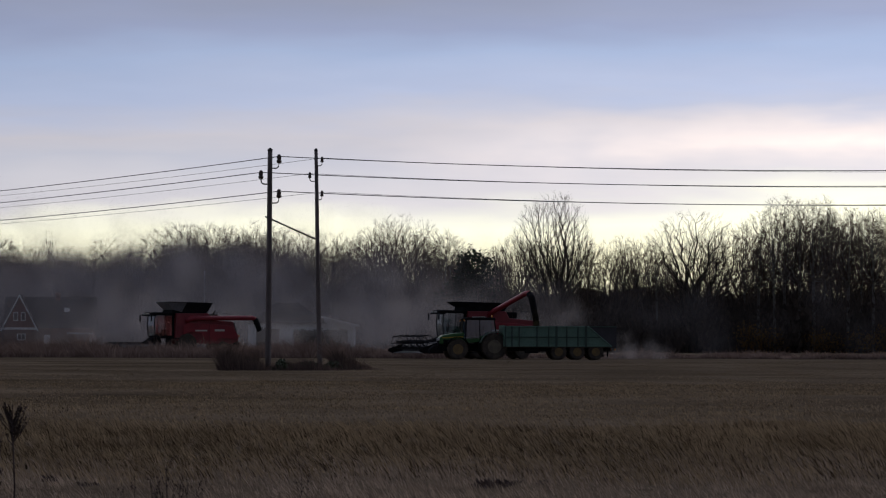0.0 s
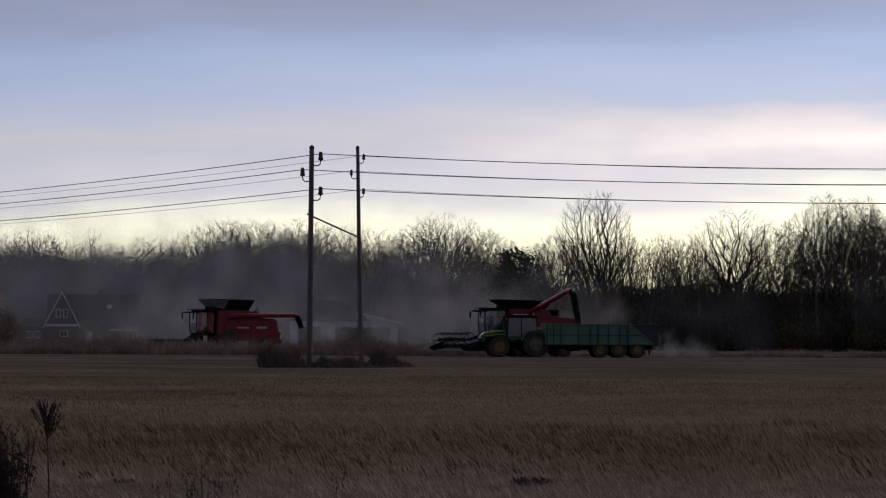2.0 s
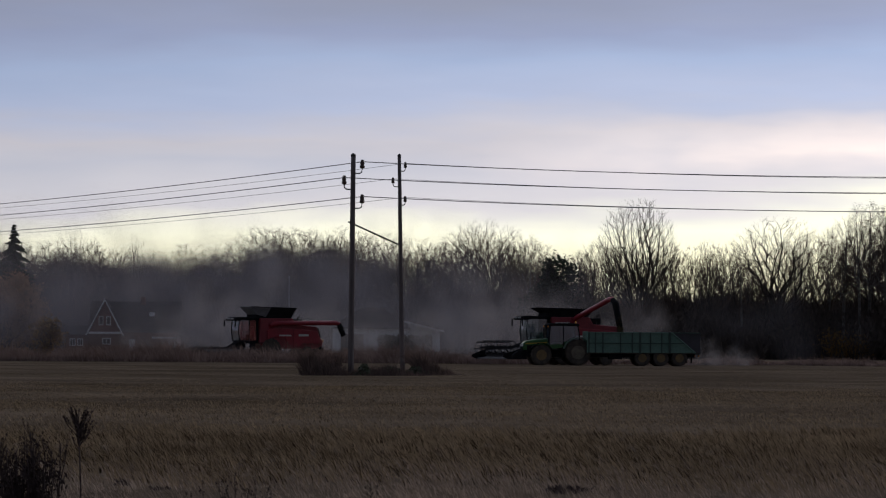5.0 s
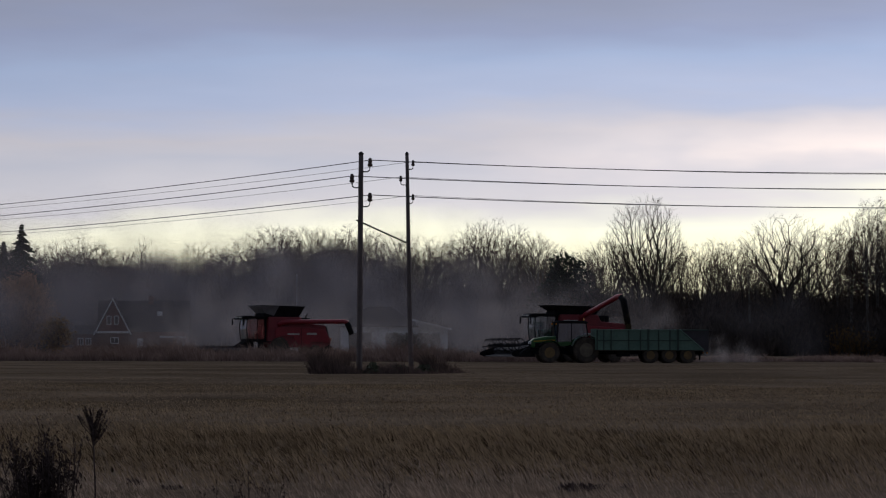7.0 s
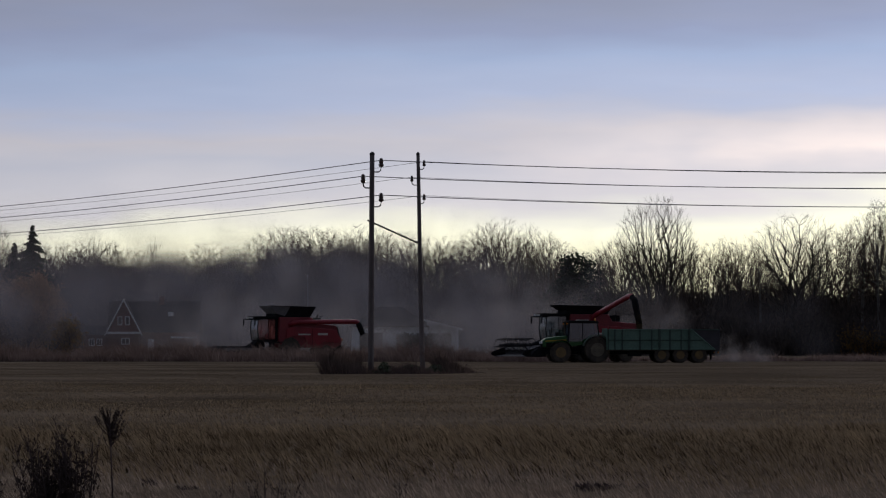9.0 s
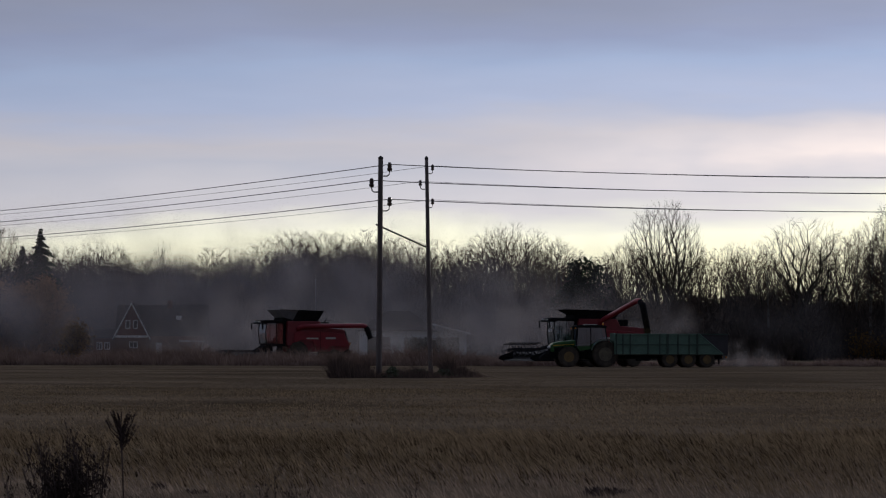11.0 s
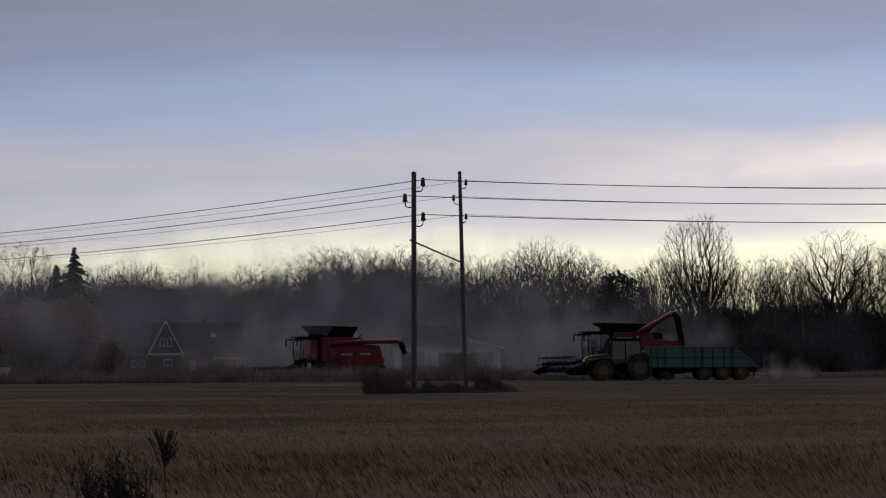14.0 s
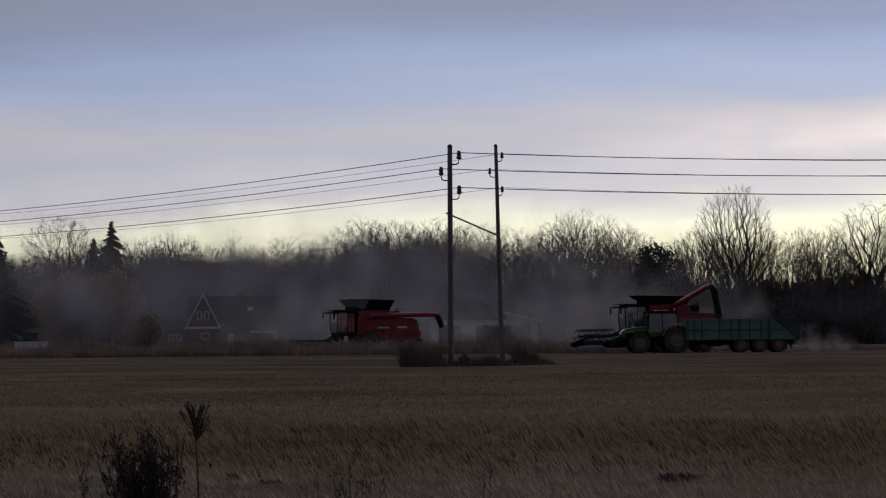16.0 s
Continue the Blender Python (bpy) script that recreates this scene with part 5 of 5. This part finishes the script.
def seed_head(s, p, r, rng):
    for k in range(5):
        a, b, c = (p + Vector((rng.uniform(-1, 1), rng.uniform(-1, 1), rng.uniform(-1, 1))) * r for _ in range(3))
        s.face(a, b, c)


def weed(x, y, top, stems, width, fork, heads, seed, label, r=0.0042, leaves=0):
    """Stiff dead stems from one root that fork towards the top and carry dark seed heads."""
    rng = random.Random(seed)
    t = thing("dead_weed", pose(x, y, rise(x, y)), label, "weed", "dead weeds at the field edge")
    st, sh = Shape(), Shape()
    for i in range(stems):
        many = stems > 1
        bx = rng.uniform(-0.3, 0.3) * width if many else 0.0
        tx = bx * 1.5 + rng.gauss(-0.12, 0.16) * width * (1.0 if many else 0.4)
        hh = top * (rng.uniform(0.55, 1.04) if many else 1.0)
        p0, p1 = Vector((bx, rng.uniform(-0.08, 0.08), -0.02)), Vector((tx, rng.uniform(-0.12, 0.12), hh * fork))
        mid = p0.lerp(p1, 0.5) + Vector((rng.uniform(-0.02, 0.02), 0, 0))
        st.tube([p0, mid, p1], [r * 1.2, r, r * 0.8], 5)
        for j in range(heads):
            k = rng.uniform(0.0, 1.0)
            q = p1 - (p1 - mid) * ((1.1 if many else 0.42) * k)
            reach = rng.uniform(0.05, 0.16) if many else rng.uniform(0.05, 0.15)
            slant = rng.uniform(-0.8, 0.8) if many else rng.uniform(-1.15, 1.15)
            e = q + Vector((slant * reach * 0.75, rng.uniform(-0.05, 0.05), reach))
            st.tube([q, q.lerp(e, 0.55) + Vector((slant * 0.01, 0, -0.006)), e], [r * 0.6, r * 0.5, r * 0.35], 3)
            for n in range(3 if many else 5):
                seed_head(sh, q.lerp(e, rng.uniform(0.55, 1.0)), rng.uniform(0.006, 0.012), rng)
        for j in range(leaves):
            q = p0.lerp(p1, rng.uniform(0.2, 1.0))
            a = rng.uniform(0, 6.28)
            d = Vector((math.cos(a) * 0.03, math.sin(a) * 0.03, rng.uniform(-0.03, 0.02)))
            sh.face(q, q + d + Vector((0.006, 0, 0.009)), q + d * 1.5 + Vector((0, 0, -0.015)), q + d + Vector((-0.006, 0, -0.008)))
    part("stalk", st, WEED, t, kind="stuff")
    part("seed_head", sh, SEED, t, "small dark seed heads", kind="stuff")
    return t


weed(-1.79, 25.0, 1.07, 1, 0.10, 0.88, 46, 81, "tall dead weed with a fan of dark seed heads", 0.0062)
weed(-2.08, 24.5, 0.95, 38, 0.40, 0.84, 11, 82, "dense dark bush of dead upright weed stems", 0.0044, 12)
weed(-2.00, 24.7, 1.00, 9, 0.24, 0.85, 9, 83, "dense dark bush of dead upright weed stems", 0.0044, 12)
weed(-2.20, 24.6, 0.90, 10, 0.26, 0.85, 9, 84, "dense dark bush of dead upright weed stems", 0.0044, 12)
for u, d, v, n, sd in ((440, 29, 838, 3, 85), (462, 29.5, 828, 4, 86), (488, 29, 842, 3, 87), (512, 30, 850, 2, 88), (405, 29, 852, 2, 89), (700, 31, 850, 2, 90), (30, 29, 826, 3, 91), (-10, 28.5, 810, 4, 92)):
    weed(d * (u - 646) / 6385, d, 1.5 + d * (607 - v) / 6385, n, 0.10, 0.8, 4, sd, "small dead weed among the stubble", 0.0026)


def tuft(x, y, w, h, count, seed):
    rng, s = random.Random(seed), Shape()
    for i in range(count):
        px = rng.gauss(0, w * 0.4)
        a = rng.uniform(-0.9, 0.9)
        p = Vector((x + px, y + rng.gauss(0, 0.08), rise(x, y) - 0.01))
        e = Vector((math.sin(a) * h, rng.uniform(-0.5, 0.5) * h, h * rng.uniform(0.3, 1.0)))
        s.face(p + Vector((-0.012, 0, 0)), p + Vector((0.012, 0, 0)), p + e * 0.6 + Vector((0.012, 0, 0.01)), p + e)
    return tagged(part("leaf_tuft", s, WEED), "dark withered leaf tuft lying on the stubble", "weed", "leaf tufts", "stuff")


for u, d, w, h, n, sd in ((255, 37.6, 0.09, 0.09, 60, 1), (1030, 36.2, 0.16, 0.10, 110, 2), (1065, 36.8, 0.12, 0.07, 60, 3), (1130, 37.0, 0.10, 0.06, 50, 4), (1240, 38, 0.12, 0.06, 50, 5), (320, 36.5, 0.08, 0.06, 40, 6)):
    tuft(d * (u - 646) / 6385, d, w, h, n, sd)

# ---- harvest dust hanging in the air ----
def dust_material(name, dark, pale, density, grain):
    """Thin soft-edged wisps: each fades towards its rim and is broken up by drifting billows."""
    m = bpy.data.materials.new(name)
    m.use_nodes = True
    N, L = m.node_tree.nodes, m.node_tree.links
    N.clear()
    d, tr, mx, clear, mix, o = (N.new("ShaderNode" + k) for k in ("BsdfDiffuse", "BsdfTranslucent", "MixShader", "BsdfTransparent", "MixShader", "OutputMaterial"))
    tc, sub, ln, fade, nz, bil, mul, geo, ramp = (N.new("ShaderNode" + k) for k in ("TexCoord", "VectorMath", "VectorMath", "MapRange", "TexNoise", "MapRange", "Math", "NewGeometry", "ValToRGB"))
    sub.operation, ln.operation, mul.operation = "SUBTRACT", "LENGTH", "MULTIPLY"
    sub.inputs[1].default_value = (0.5, 0.5, 0)
    L.new(tc.outputs["UV"], sub.inputs[0])
    L.new(sub.outputs[0], ln.inputs[0])
    fade.interpolation_type = "SMOOTHSTEP"
    for k, v in (("From Min", 0.5), ("From Max", 0.0), ("To Min", 0.0), ("To Max", density)):
        fade.inputs[k].default_value = v
    L.new(ln.outputs["Value"], fade.inputs["Value"])
    nz.inputs["Scale"].default_value, nz.inputs["Detail"].default_value = grain, 3
    L.new(tc.outputs["Object"], nz.inputs["Vector"])
    for k, v in (("From Min", 0.32), ("From Max", 0.66), ("To Min", 0.25), ("To Max", 1.5)):
        bil.inputs[k].default_value = v
    L.new(nz.outputs[0], bil.inputs["Value"])
    L.new(fade.outputs[0], mul.inputs[0])
    L.new(bil.outputs[0], mul.inputs[1])
    ramp.color_ramp.elements[0].color, ramp.color_ramp.elements[1].color = (*dark, 1), (*pale, 1)
    L.new(geo.outputs["Random Per Island"], ramp.inputs[0])
    for sh in (d, tr):
        L.new(ramp.outputs[0], sh.inputs[0])
    mx.inputs[0].default_value = 0.35
    for a, b in ((d.outputs[0], mx.inputs[1]), (tr.outputs[0], mx.inputs[2]), (mul.outputs[0], mix.inputs[0]), (clear.outputs[0], mix.inputs[1]), (mx.outputs[0], mix.inputs[2]), (mix.outputs[0], o.inputs[0])):
        L.new(a, b)
    return m


HAZE = dust_material("harvest_haze", (0.42, 0.405, 0.44), (0.58, 0.56, 0.60), 0.045, 0.16)
PUFF = dust_material("harvest_dust", (0.46, 0.43, 0.43), (0.60, 0.57, 0.57), 0.075, 0.45)


def dust_cloud(label, puffs, seed, size, material):
    """A cloud of soft wisps, thick in each puff's middle. Puffs: x, y, z of the middle, its half sizes, wisps."""
    rng, s = random.Random(seed), Shape()
    for x, y, z, sx, sy, sz, n in puffs:
        for i in range(n):
            c = Vector((x + sx * max(-2, min(2, rng.gauss(0, 1))), y + rng.uniform(-sy, sy), z + sz * max(-2, min(2, rng.gauss(0, 1)))))
            r = size * rng.uniform(0.6, 1.4)
            c.z = max(c.z, 0.25 * r)
            turn = Euler((rng.uniform(-0.5, 0.5), rng.uniform(0, 6.28), rng.uniform(-0.5, 0.5))).to_matrix()
            s.face(*(c + turn @ Vector((p * r, 0, q * r * 0.75)) for p, q in ((-1, -1), (1, -1), (1, 1), (-1, 1))))
    ob = part("dust_cloud", s, material)
    uv = ob.data.uv_layers.new(name="wisp")
    uv.data.foreach_set("uv", [0, 0, 1, 0, 1, 1, 0, 1] * len(s.f))
    return tagged(ob, label, "dust", kind="stuff")


dust_cloud("thin grey-brown harvest dust and added aerial haze before the wood", [
    (-26.7, 396, 5.0, 14, 12, 3.4, 70), (-12.9, 396, 5.0, 10, 12, 3.2, 80), (-48.9, 392, 5.6, 11, 10, 3.8, 130), (-35.0, 390, 5.6, 6, 9, 3.6, 80),
    # the puffs at x 38 and 66 are aerial haze, added to lift the wood's darks
    (3.5, 398, 4.6, 9, 12, 3.0, 36), (15.4, 396, 4.6, 8, 12, 3.0, 60), (38, 396, 5.0, 12, 10, 3.4, 16), (66, 396, 5.0, 14, 10, 3.4, 10)], 1, 4.6, HAZE)
dust_cloud("thin grey-brown harvest dust hanging in the edge of the wood", [
    (-31.0, 494, 7.6, 17, 9, 5.0, 170), (-12.0, 494, 7.6, 14, 9, 5.0, 150), (-58.0, 492, 7.0, 14, 8, 5.0, 130), (6.0, 492, 6.2, 12, 9, 4.2, 110)], 5, 6.0, HAZE)
dust_cloud("grey dust behind the working harvester", [
    (-11.7, 332, 3.0, 4.2, 5, 1.9, 90), (-4.4, 328, 2.4, 4.0, 4, 1.4, 90), (0.2, 330, 2.0, 3.5, 4, 1.2, 26), (-16.3, 332, 1.8, 3.5, 4, 1.2, 40)], 2, 2.0, PUFF)
dust_cloud("dense grey dust blown up by the unloading harvester", [
    (11.9, 300, 3.0, 3.0, 4, 1.7, 110), (8.6, 302, 2.4, 3.0, 4, 1.4, 70), (15.7, 298, 3.6, 2.6, 4, 1.4, 60), (22.0, 290, 3.2, 1.6, 2.5, 1.1, 40)], 3, 1.7, PUFF)
dust_cloud("small puff of grey dust trailing low over the stubble", [
    (27.2, 275, 0.7, 1.0, 1.5, 0.5, 40), (29.0, 277, 0.5, 1.1, 1.5, 0.35, 24)], 4, 0.8, PUFF)
